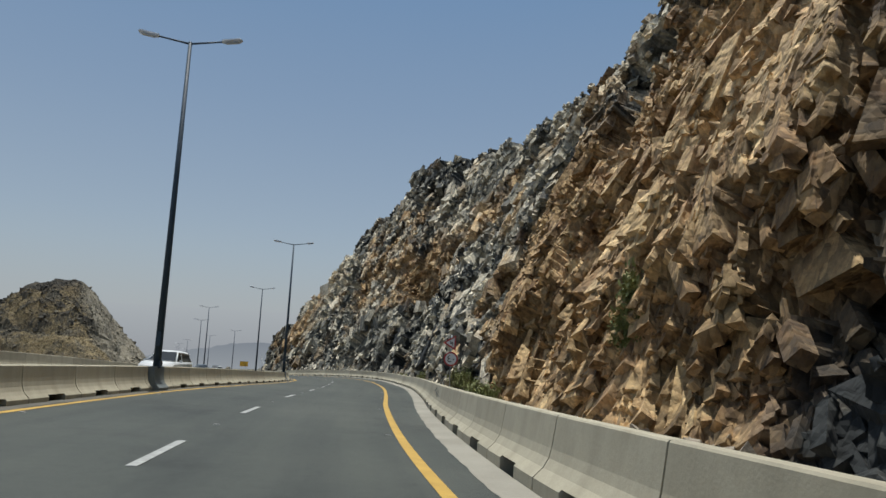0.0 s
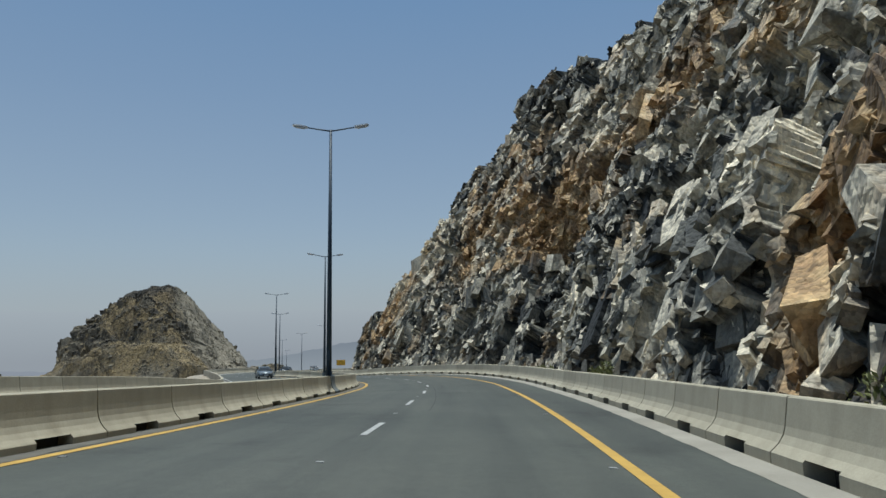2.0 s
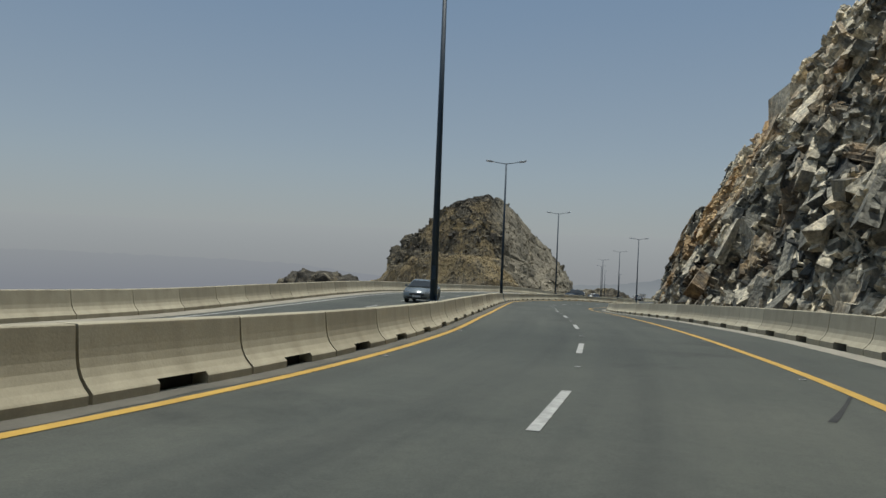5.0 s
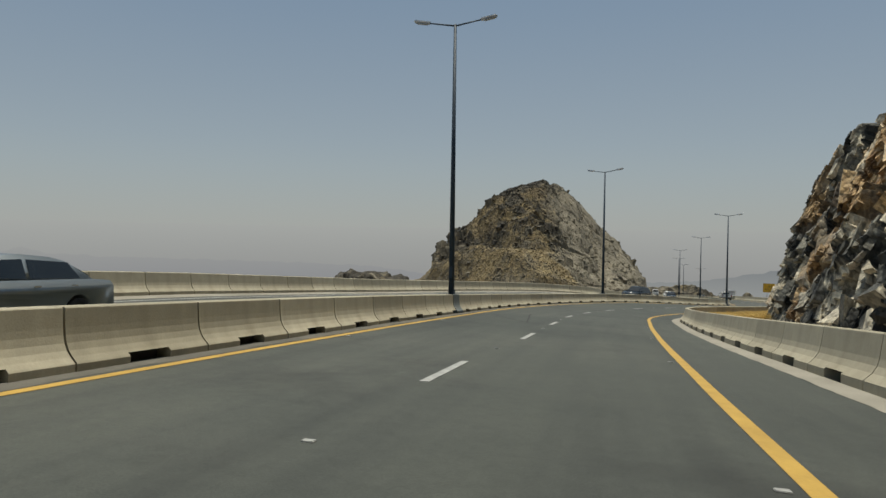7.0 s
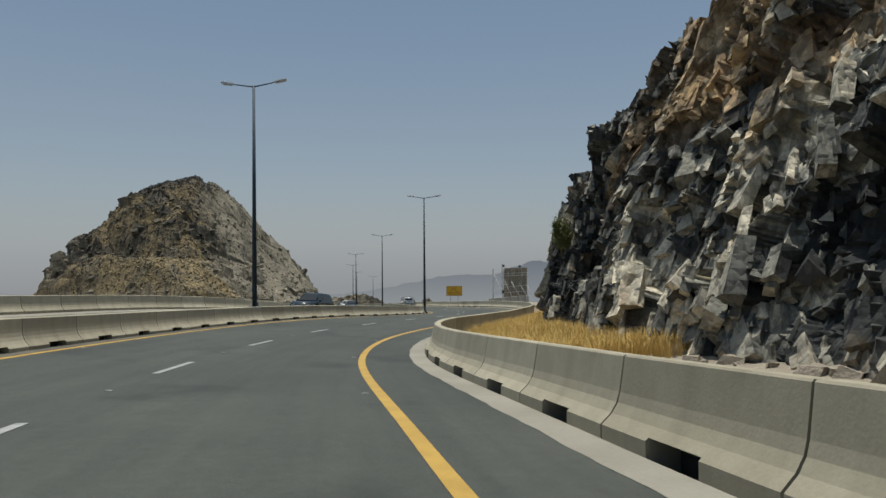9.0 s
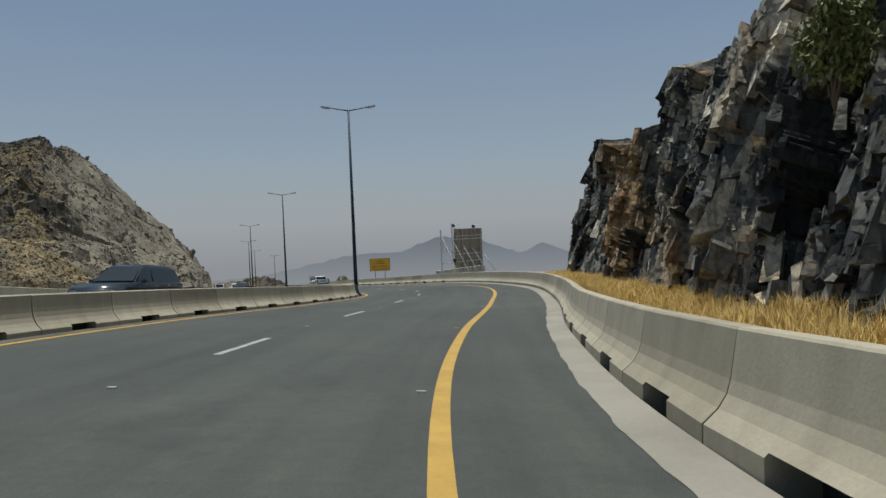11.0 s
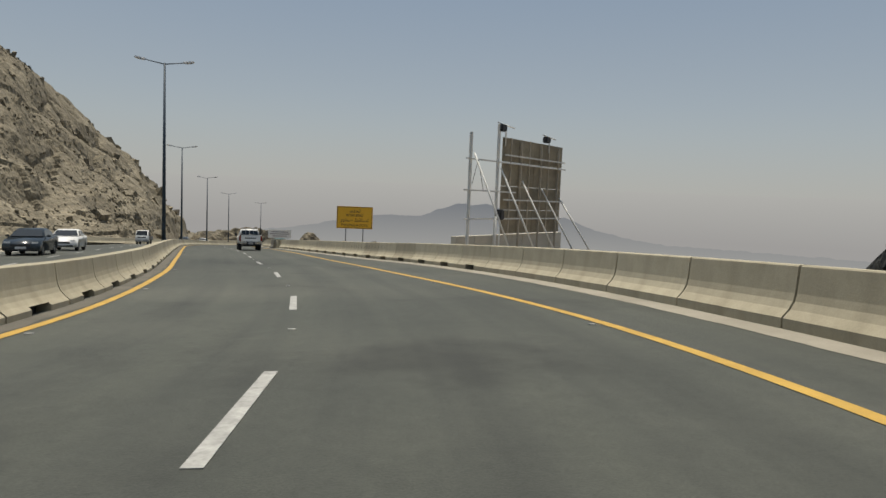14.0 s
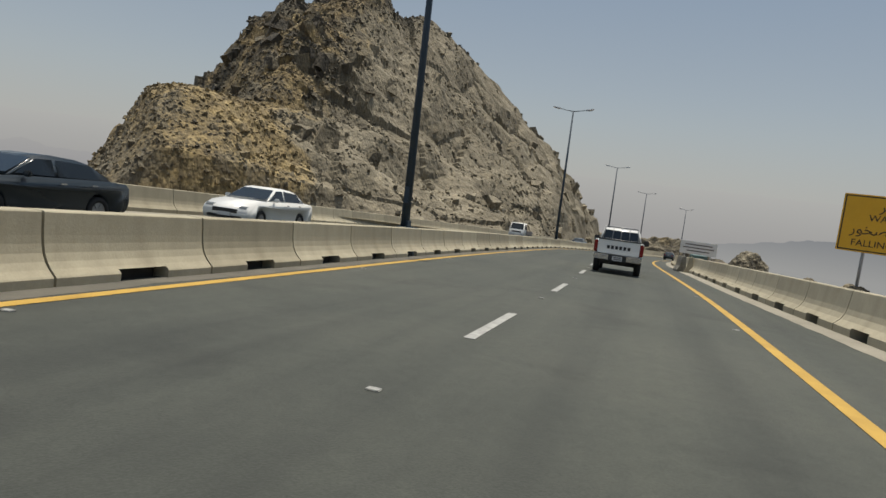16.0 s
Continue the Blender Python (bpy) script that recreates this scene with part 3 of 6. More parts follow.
strip("line_yellow_opposite", 0, S_END, [-6.2, -6.02], 0.006, YELLOW, "yellow painted edge line of the opposite carriageway", "road marking")
strip("line_white_outer", 0, S_END, [-13.35, -13.17], 0.006, WHITE_PAINT, "worn white painted outer edge line", "road marking")
DASH_ENDS = [62, 70, 78, 86.4, 95, 104.2, 113.2, 122, 131.2, 139.6, 147.7, 156, 164.1, 172, 180.8, 189.6, 198.5, 207, 215.6, 225, 233, 241.4, 249.7, 258, 267, 276, 285, 293.4, 301.2, 310, 318.8, 326.8, 334]
DASH_ENDS += [334 + 8.2 * k for k in range(1, 16)]
dash_mesh = mesh_of("lane_dash", [(-0.065, -1.3, 0), (0.065, -1.3, 0), (0.065, 1.3, 0), (-0.065, 1.3, 0), (-0.065, -1.3, 0.006), (0.065, -1.3, 0.006), (0.065, 1.3, 0.006), (-0.065, 1.3, 0.006)],
                    [(4, 5, 6, 7), (0, 1, 5, 4), (1, 2, 6, 5), (2, 3, 7, 6), (3, 0, 4, 7)], WHITE_PAINT)
DASH_SWAY = [(86, 0), (131, -0.1), (139, 0.1), (147, 0.28), (164, 0.25), (172, 0.1), (198, 0), (207, 0.25), (215, 0.2), (225, -0.05), (249, -0.3), (257, -0.2), (275, -0.1), (285, 0.2), (293, 0.38), (301, 0.18), (318, -0.08), (334, 0)]
for e in DASH_ENDS:
    for lat in (float(table(e, DASH_SWAY)), -9.8):
        ob = new("lane_dash", dash_mesh)
        ob.parent = road if lat > -5 else road_far
        ob.matrix_world = road_pose(e - 1.3, lat, 0.002)


# ---- concrete barriers ----
def barrier_mesh(name, prof, length, hole, hole_prof):
    """A cast segment along y with a drain opening in its foot. prof: outline as (out, up)."""
    bm = bmesh.new()

    def run(outline, y0, y1, mat):
        a = [bm.verts.new((x, y0, z)) for x, z in outline]
        b_ = [bm.verts.new((x, y1, z)) for x, z in outline]
        k = len(outline)
        fs = [bm.faces.new((a[i], a[(i + 1) % k], b_[(i + 1) % k], b_[i])) for i in range(k)]
        fs += [bm.faces.new(a[::-1]), bm.faces.new(b_)]
        for i, f in enumerate(fs):
            f.material_index = mat.get(i, 0)
    h0, h1 = -hole / 2, hole / 2
    run(prof, -length / 2, h0, {len(prof) + 1: 0})
    run(hole_prof[0], h0, h1, {i: 1 for i in hole_prof[1]})
    run(prof, h1, length / 2, {})
    bmesh.ops.remove_doubles(bm, verts=bm.verts, dist=1e-4)
    bmesh.ops.recalc_face_normals(bm, faces=bm.faces)
    me = bpy.data.meshes.new(name)
    bm.to_mesh(me)
    bm.free()
    me.materials.append(CONCRETE)
    me.materials.append(HOLE)
    return me


SEG = 2.75
edge_prof = [(0, 0), (0.0, 0.18), (0.02, 0.20), (0.12, 0.30), (0.185, 0.41), (0.215, 0.52), (0.27, 0.90), (0.29, 0.92), (0.47, 0.92), (0.49, 0.90), (0.49, -0.2), (0, -0.2)]
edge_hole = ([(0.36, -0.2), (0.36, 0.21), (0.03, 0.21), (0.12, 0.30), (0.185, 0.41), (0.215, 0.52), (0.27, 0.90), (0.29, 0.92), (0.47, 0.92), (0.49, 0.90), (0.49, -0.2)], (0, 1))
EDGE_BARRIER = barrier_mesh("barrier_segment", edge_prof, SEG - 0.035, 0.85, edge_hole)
PLAIN_BARRIER = barrier_mesh("barrier_segment", edge_prof, SEG - 0.035, 0.85, (edge_prof, ()))
half = [(0.40, -0.1), (0.40, 0.10), (0.385, 0.12), (0.315, 0.185), (0.255, 0.26), (0.212, 0.35), (0.187, 0.45), (0.175, 0.54), (0.152, 0.785), (0.137, 0.80)]
mid_prof = half + [(-x, z) for x, z in half[::-1]]
core = [(0.16, -0.1), (0.16, 0.15), (0.352, 0.15), (0.315, 0.185), (0.255, 0.26), (0.212, 0.35), (0.187, 0.45), (0.175, 0.54), (0.152, 0.785), (0.137, 0.80)]
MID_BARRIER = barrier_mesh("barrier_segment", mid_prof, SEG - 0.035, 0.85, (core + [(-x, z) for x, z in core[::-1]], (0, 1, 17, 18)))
for name, label, me, lat, flip in (("barrier_right", "weathered concrete barrier along the rock side with drain openings", EDGE_BARRIER, edge(-0.15), 0),
                                   ("barrier_median", "weathered concrete median barrier with drain openings", MID_BARRIER, median, 0),
                                   ("barrier_left", "weathered concrete barrier along the outer edge of the road", PLAIN_BARRIER, lambda s: LEFT_EDGE + 0.5, 180)):
    whole = empty(name, Matrix(), label, "barrier", kind="structure")
    scribbled = whole if name == "barrier_right" else scribbled
    along = np.arange(20, S_END - 2, 0.25)
    line = road_points(along, np.array([float(lat(q)) for q in along]))
    gone = np.r_[0, np.cumsum(np.linalg.norm(np.diff(line, axis=0), axis=1))]
    for d0 in np.arange(0, gone[-1] - SEG, SEG):
        p0, p1 = (Vector([np.interp(d, gone, line[:, j]) for j in range(3)]) for d in (d0, d0 + SEG))
        y = (p1 - p0).normalized()
        x = road_pose(float(np.interp(d0 + SEG / 2, gone, along)), 0.0).col[0].to_3d()
        x = (x - y * x.dot(y)).normalized()
        m = Matrix((x, y, x.cross(y))).transposed().to_4x4()
        m.translation = (p0 + p1) / 2
        at_s = float(np.interp(d0 + SEG / 2, gone, along))
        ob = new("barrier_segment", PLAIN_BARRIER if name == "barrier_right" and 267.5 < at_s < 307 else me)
        ob.parent = whole
        ob.matrix_world = m @ pose(0, 0, 0, 0, 0, flip)


# dark scribbles that nobody can read, as thin plain strokes on the barrier's face
rng = random.Random(8)
for k in range(22):
    near = k >= 13
    s = (98.2 + (k - 13) * 0.27 if near else 320.6 + k * 0.55) + rng.uniform(-0.1, 0.1)
    long, tall = (rng.uniform(0.3, 0.75), rng.uniform(0.012, 0.022)) if near else (rng.uniform(0.03, 0.05), rng.uniform(0.12, 0.3))
    bm = box_bm(((0.006, long, tall), (0, 0, 0)))
    mark = part("paint_mark", bm, SIGN_BLACK, scribbled, "dark paint scribble")
    up = 0.66 + rng.uniform(-0.16, 0.12) if near else 0.66 + rng.uniform(-0.06, 0.06)
    mark.matrix_world = road_pose(s, float(table(s, RIGHT_EDGE)) - 0.15 + 0.205 + (up - 0.42) * 0.146 - 0.004, up) @ pose(0, 0, 0, rng.uniform(-25, 25), 8.3, 0)


# ---- street lamps ----
def street_lamp():
    lamp = empty("street_lamp", Matrix(), "tall dark steel street lamp with two arms on the median barrier", "street lamp", "street lamps along the median")
    bm = bmesh.new()
    add_tube(bm, (0, 0, 0), (0, 0, 12), 0.135, 0.065, 12)
    part("pole", bm, POLE, lamp, "dark blue-grey tapered steel pole")
    part("flange", box_bm(((0.4, 0.4, 0.03), (0, 0, 0.015)), ((0.05, 0.3, 0.25), (0.12, 0, 0.1)), bevel=0.006), POLE, lamp)
    part("door_plate", box_bm(((0.14, 0.02, 0.5), (0, -0.125, 1.0)), bevel=0.005), POLE, lamp)
    for sx in (-1, 1):
        part("arm", tube_bm(((0, 0, 11.93), (sx * 1.15, 0, 12.12), 0.04, 0.032)), POLE, lamp)
        bm = bmesh.new()
        add_box(bm, (0.78, 0.27, 0.13), (0, 0, 0), 0.05)
        for vtx in bm.verts:
            if vtx.co.x * sx < 0:
                vtx.co.y *= 0.6
        bmesh.ops.transform(bm, matrix=Matrix.Translation((sx * 1.5, 0, 12.19)) @ pose(0, 0, 0, 0, -sx * 9, 0), verts=bm.verts)
        head = part("lamp_head", bm, LAMP_GREY, lamp, "pale grey lamp head")
        bm = box_bm(((0.5, 0.2, 0.05), (0, 0, 0)), bevel=0.02)
        bmesh.ops.transform(bm, matrix=Matrix.Translation((sx * 1.53, 0, 12.125)) @ pose(0, 0, 0, 0, -sx * 9, 0), verts=bm.verts)
        part("lens", bm, GLASS_DULL, head, "frosted lamp glass")
    return lamp


LAMPS_AT = [23.5, 62, 100, 138.7, 177.7, 215.8, 252.5, 290.6, 336, 379, 419, 458, 495]
LAMP_SHIFT = [(62, 0), (100, 0.3), (138, 0.0), (177, -0.25), (215, 0.0), (252, -0.15), (290, 0.2), (336, -0.2), (379, -0.1)]
lamp_lat = lambda s: float(median(s) + table(s, LAMP_SHIFT))
first = street_lamp()
first.matrix_world = upright_pose(LAMPS_AT[0], lamp_lat(LAMPS_AT[0]), 0.79)
for s in LAMPS_AT[1:]:
    copy_thing(first, upright_pose(s, lamp_lat(s), 0.79))
wide_half = [(x + 0.035, z + (0.012 if z > 0.7 else 0)) for x, z in half]
block = [(x, z) for x, z in wide_half] + [(-x, z) for x, z in wide_half[::-1]]
bm = bmesh.new()
ends = [[bm.verts.new((x, y, z)) for x, z in block] for y in (-0.55, 0.55)]
for i in range(len(block)):
    j = (i + 1) % len(block)
    bm.faces.new((ends[0][i], ends[0][j], ends[1][j], ends[1][i]))
bm.faces.new(ends[0][::-1]), bm.faces.new(ends[1])
bmesh.ops.recalc_face_normals(bm, faces=bm.faces)
block_mesh = bpy.data.meshes.new("lamp_pedestal")
bm.to_mesh(block_mesh)
bm.free()
block_mesh.materials.append(DARK_BLOCK)
for s in LAMPS_AT:
    ob = tagged(new("lamp_pedestal", block_mesh), "grey concrete block in the median under a street lamp", "pedestal", "lamp pedestals")
    ob.matrix_world = road_pose(s, lamp_lat(s) * 0.6 + float(median(s)) * 0.4, 0.0)

# ---- the rock cut beside the road ----
WARM = [(97, 8, 14, 19, 0.55), (78, 6, 5, 22, -0.35), (112, 12, 6, 5, 0.18), (168, 15, 10, 5.5, 0.42), (186, 24, 12, 5, 0.16), (150, 21, 9, 4, 0.2), (134, 16.5, 3, 2.5, 0.3), (122, 4, 2.2, 4, 0.3), (128, 24, 10, 6, 0.15), (186, 16, 8, 4, 0.22), (278, 5, 2.4, 5, 0.36), (284, 7, 2, 2, 0.2), (294, 5, 4, 6, 0.14), (233, 9, 6, 3, 0.12), (210, 20, 5, 4, 0.12), (216, 13, 8, 7, 0.12), (222, 5, 9, 7, 0.16)]
PALE = [(214.5, 19, 1.5, 1.2), (134, 8.5, 2.2, 1.6), (127, 8, 2.6, 4), (165, 12.5, 2, 1.5), (222, 9, 4, 2.5), (252.5, 3.5, 1.6, 0.8), (103, 11, 1.6, 1.8), (93, 11, 2.5, 3), (99, 14.5, 3, 2.5)]


def plates(a, b_, wide, high, seed, twist=0.5):
    """Broken plates on a face: for points along it (a) and up it (b_), the offsets from the middle of each point's plate and six numbers of that plate."""
    qa, qb = a / wide, b_ / high
    ia, ib = np.floor(qa), np.floor(qb)
    best = np.full(len(a), 1e9)
    da, db, key = np.zeros(len(a)), np.zeros(len(a)), np.zeros((len(a), 2))

    def hashed(x, y, k):
        h = np.sin(x * 127.1 + y * 311.7 + k * 53.3 + seed * 17.9) * 43758.5453
        return h - np.floor(h)

    for i in (-1, 0, 1):
        for j in (-1, 0, 1):
            x, y = ia + i, ib + j
            ra, rb = qa - x - 0.1 - 0.8 * hashed(x, y, 1), qb - y - 0.1 - 0.8 * hashed(x, y, 2)
            turn = (hashed(x, y, 3) - 0.5) * 2 * twist
            u, w = ra * np.cos(turn) + rb * np.sin(turn), rb * np.cos(turn) - ra * np.sin(turn)
            d = np.maximum(np.abs(u) * (0.8 + 0.4 * hashed(x, y, 4)), np.abs(w) * (0.8 + 0.4 * hashed(x, y, 5))) + 0.25 * np.abs(u + w) - 0.22 * hashed(x, y, 6)
            less = d < best
            best[less], da[less], db[less] = d[less], ra[less] * wide, rb[less] * high
            key[less] = np.stack([x, y], -1)[less]
    return da, db, [hashed(key[:, 0], key[:, 1], k) for k in (11, 12, 13, 14, 15, 16)]


def lean(h, steep=0.62):
    """Most plates stand nearly upright, the rest lean back into the sun."""
    return np.where(h < steep, -0.12 + 0.3 * h / steep, 0.3 + 0.75 * (h - steep) / (1 - steep))


def cliff():
    s = np.arange(62, 303.1, 0.16)
    v_ = np.r_[np.linspace(0, 0.9, 262), np.linspace(0.91, 1, 18)]
    S, V = np.meshgrid(s, v_, indexing="ij")
    crest = table(S, CREST)
    ragged, _, hc = plates(S.ravel(), 0 * S.ravel(), 3.2, 1.0, 9)
    crest = crest + np.clip(crest / 12, 0, 1) * ((hc[0].reshape(S.shape) - 0.5) * 1.1 + (hc[1].reshape(S.shape) - 0.5) * 0.9 * ragged.reshape(S.shape))
    up = -0.6 + (crest + 0.6) * np.clip(V / 0.9, 0, 1)
    back = np.clip((V - 0.9) / 0.1, 0, 1)
    lat = table(S, FOOT) + table(S, BATTER) * np.clip(up, 0, None) + back * 16
    f_s, f_u, batter = S.ravel(), (up + back * 16).ravel(), table(S, BATTER).ravel()
    wob = [np.sin(f_u * k1 + f_s * k2 + k3) for k1, k2, k3 in ((1.1, 0.45, 0), (2.9, -1.9, 1), (0.5, 1.2, 2), (1.7, 3.3, 3), (6.1, 5.2, 4), (-5.0, 6.7, 5))]
    a = f_s + 0.3 * f_u + 0.4 * wob[0] + 0.22 * wob[1] + 0.07 * wob[4]
    b_ = f_u - 0.3 * f_s + 0.4 * wob[2] + 0.22 * wob[3] + 0.07 * wob[5]
    a1, b1, h1 = plates(a, b_, 6.5, 10.0, 1, 0.7)
    a2, b2, h2 = plates(a, b_, 2.0, 3.3, 2, 1.0)
    a3, b3, h3 = plates(a, b_, 0.85, 1.35, 3, 1.2)
    a4, b4, h4 = plates(a, b_, 0.42, 0.62, 4, 1.4)
    slab = h2[5] > 0.88
    pale = np.clip(sum(np.exp(-((f_s - q[0]) / q[2]) ** 4 - ((f_u - q[1]) / q[3]) ** 4) for q in PALE), 0, 1) * (h2[3] > 0.25)
    busy = np.where(slab, 0.15, 0.4 + 0.75 * h2[4]) * (1 - 0.7 * pale)
    # on the far stretch the joints stand upright
    flat_ = np.interp(f_s, [205, 245], [1.0, 0.35])
    b1, b2, b3, b4 = b1 * flat_, b2 * flat_, b3 * flat_, b4 * flat_
    a1, a2, a3, a4 = (q * (1.35 - 0.35 * flat_) for q in (a1, a2, a3, a4))
    out = (batter - lean(h1[0])) * 0.3 * b1 + (h1[1] - 0.5) * 0.7 * a1 + (h1[2] - 0.5) * 1.4
    out += np.where(slab, -0.25, (batter - lean(h2[0])) * 0.6) * b2 + (h2[1] - 0.5) * 1.5 * a2 + (h2[2] - 0.5) * 0.9
    out += busy * ((0.15 - lean(h3[0], 0.5)) * 0.7 * b3 + (h3[1] - 0.5) * 2.0 * a3 + (h3[2] - 0.5) * 0.62)
    out += busy * ((0.15 - lean(h4[0], 0.5)) * 0.8 * b4 + (h4[1] - 0.5) * 2.0 * a4 + (h4[2] - 0.5) * 0.3)
    # a jutting shelf, a hollow under the ochre patch and a deep overhung recess
    shelf = np.clip((f_s - 126) / 3, 0, 1) * np.clip((147 - f_s) / 3, 0, 1)
    out += 1.1 * shelf * np.clip((np.interp(f_s, [127, 147], [9.2, 6.8]) - f_u) / 0.9, 0, 1) - 0.9 * shelf * np.clip((f_u - 8) / 1.5, 0, 1) * np.clip((14 - f_u) / 4, 0, 1)
    out -= 1.8 * np.exp(-((f_s - 167) / 7) ** 2 - ((f_u - 12.5) / 4) ** 2)
    fade = np.clip(f_u / 2.5, 0.3, 1) * np.clip((303 - f_s) / 4, 0.15, 1)
    out = np.clip(out, -2.2, 1.15) * fade * np.interp(f_s, [40, 205, 235, 303], [1, 1, 0.75, 0.7]) - np.interp(f_s, [40, 190, 215, 250, 290], [0.0, 0.0, 0.05, 0.3, 0.15])
    recess = np.clip((f_s - 242) / 4, 0, 1) * np.clip((257 - f_s) / 2, 0, 1)
    out -= recess * np.interp(f_u, [0, 2.6, 4.2, 10.5], [0.0, 0.1, 2.9, 0.0])
    edge = np.clip(back.ravel() * 4, 0, 1)
    p = road_points(S, lat, up + back * 1.5 - back**2 * 2.5).reshape(-1, 3)
    nr = np.stack([np.interp(f_s, QS, QN[:, k]) for k in (0, 1)], -1)
    # each block stands out in a direction of its own
    along = out * ((h2[4] - 0.5) * 0.6 + (h3[4] - 0.5) * 0.35) * (1 - edge)
    rise = out * (0.45 + (h2[2] - 0.5) * 0.4 + (h3[5] - 0.5) * 0.35) * np.clip(f_u / 3, 0, 1)
    p[:, :2] -= nr * (out * (1 - edge))[:, None]
    p[:, 0] -= nr[:, 1] * along
    p[:, 1] += nr[:, 0] * along
    p[:, 2] += np.where(edge > 0, 0.5 * np.clip(out, -1, 1), rise)
    tone = 0.10 * h1[3] + 0.30 * h2[3] + 0.36 * h3[3] + 0.28 * h4[3] - 0.02 + 0.2 * slab + 0.25 * pale
    # near end: dark rock, with the shadow on it painted into the tone
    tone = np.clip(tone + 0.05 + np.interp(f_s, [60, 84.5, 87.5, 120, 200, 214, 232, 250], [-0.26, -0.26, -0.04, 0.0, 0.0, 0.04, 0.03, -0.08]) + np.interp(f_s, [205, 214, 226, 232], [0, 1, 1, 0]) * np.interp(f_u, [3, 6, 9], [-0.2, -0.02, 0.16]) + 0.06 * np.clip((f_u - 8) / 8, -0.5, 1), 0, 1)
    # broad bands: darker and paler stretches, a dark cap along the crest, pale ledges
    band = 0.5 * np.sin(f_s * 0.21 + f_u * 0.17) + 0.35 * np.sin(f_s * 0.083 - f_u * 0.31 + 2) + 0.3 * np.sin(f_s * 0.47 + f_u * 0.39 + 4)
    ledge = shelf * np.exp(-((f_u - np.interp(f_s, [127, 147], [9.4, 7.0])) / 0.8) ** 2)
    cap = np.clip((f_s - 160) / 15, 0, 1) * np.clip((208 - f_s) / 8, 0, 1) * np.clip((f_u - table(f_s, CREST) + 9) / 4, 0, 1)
    # the overhung recess also gets its shade painted into the tone
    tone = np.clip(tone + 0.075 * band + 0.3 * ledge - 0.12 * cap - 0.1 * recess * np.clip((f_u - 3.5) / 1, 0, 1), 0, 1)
    # near end again: more of that painted dark towards the foot
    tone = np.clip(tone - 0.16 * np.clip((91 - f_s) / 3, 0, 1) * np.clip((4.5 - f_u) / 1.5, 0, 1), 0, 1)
    warm = sum(k * np.exp(-((f_s - a) / ra) ** 2 - ((f_u - b) / rb) ** 2) for a, b, ra, rb, k in WARM) + 0.16 * (h2[4] - 0.5) - 0.03 + np.interp(f_s, [235, 250], [0, 0.015])
    # base face darker than its blocks: crevice shade put into the tone
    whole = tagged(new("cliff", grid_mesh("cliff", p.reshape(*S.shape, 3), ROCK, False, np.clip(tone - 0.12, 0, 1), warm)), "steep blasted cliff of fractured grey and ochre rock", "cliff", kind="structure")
    # blocks and blades that stand out of the face, in joint sets that turn slowly along it
    rng = np.random.default_rng(17)
    rows_, cols_ = S.shape[0], 262
    for mean, every, share, s0_, s1_ in ((1.7, 1.9, 0.36, 62.5, 302.5), (1.05, 0.85, 0.75, 62.5, 302.5), (0.62, 0.5, 0.8, 62.5, 302.5), (0.36, 0.34, 0.7, 62.5, 302.5), (1.5, 0.9, 0.6, 80, 122), (0.8, 0.42, 0.7, 80, 122), (0.42, 0.27, 0.7, 84, 122), (0.7, 0.4, 0.5, 207, 296)):
        gs_ = np.arange(s0_, s1_, every)
        pick_s, pick_u = [], []
        for q in gs_:
            top_ = float(table(q, CREST))
            u_ = np.arange(0.2, top_ * (1.1 if top_ > 12 else 1.0), every * (1.0 if mean > 0.5 else 1.15))
            pick_u.append(u_ + rng.uniform(-0.45, 0.45, len(u_)) * every)
            pick_s.append(q + rng.uniform(-0.45, 0.45, len(u_)) * every)
        ps, pu = np.concatenate(pick_s), np.concatenate(pick_u)
        keep = rng.random(len(ps)) < share * (np.interp(ps, [116, 124], [0.25, 1.0]) if mean > 1.5 else 1.0)
        if mean < 0.5:
            keep &= pu < np.interp(ps, [60, 100, 200, 215, 303], [16, 16, 14, 22, 12])
        ps, pu = ps[keep], pu[keep]
        ri = np.clip(np.round((ps - 62) / 0.16).astype(int), 0, rows_ - 1)
        ci = np.clip(np.round((pu + 0.6) / (table(ps, CREST) + 0.6) * (cols_ - 1)).astype(int), 1, cols_ - 2)
        k = ri * S.shape[1] + ci
        nrk = nr[k]
        tx = np.stack([-nrk[:, 1], nrk[:, 0], np.full(len(k), -0.075)], -1)
        lay = np.arctan(table(ps, BATTER))
        o_ = np.stack([-nrk[:, 0] * np.cos(lay), -nrk[:, 1] * np.cos(lay), np.sin(lay)], -1)
        u_ = np.cross(tx, o_)
        u_ *= np.sign(u_[:, 2])[:, None]
        fr = np.stack([tx, o_, u_], -1)
        sweep = 0.42 + 0.30 * np.sin(ps * 0.17 + pu * 0.11) + 0.22 * np.sin(ps * 0.061 - pu * 0.23 + 1.3)
        loose = np.interp(ps, [108, 124, 205, 225], [0.6, 1.0, 1.0, 0.6])
        fr = turned(fr, 1, -sweep * np.interp(ps, [205, 240], [1.0, 0.35]) + rng.normal(0, 0.2, len(k)) * loose)
        fr = turned(fr, 2, 0.3 * np.sin(ps * 0.4 + pu * 0.3) + rng.normal(0, 0.34, len(k)) * loose)
        fr = turned(fr, 0, 0.12 * np.sin(ps * 0.23 - pu * 0.5) + rng.normal(0.03, 0.2, len(k)) * loose)
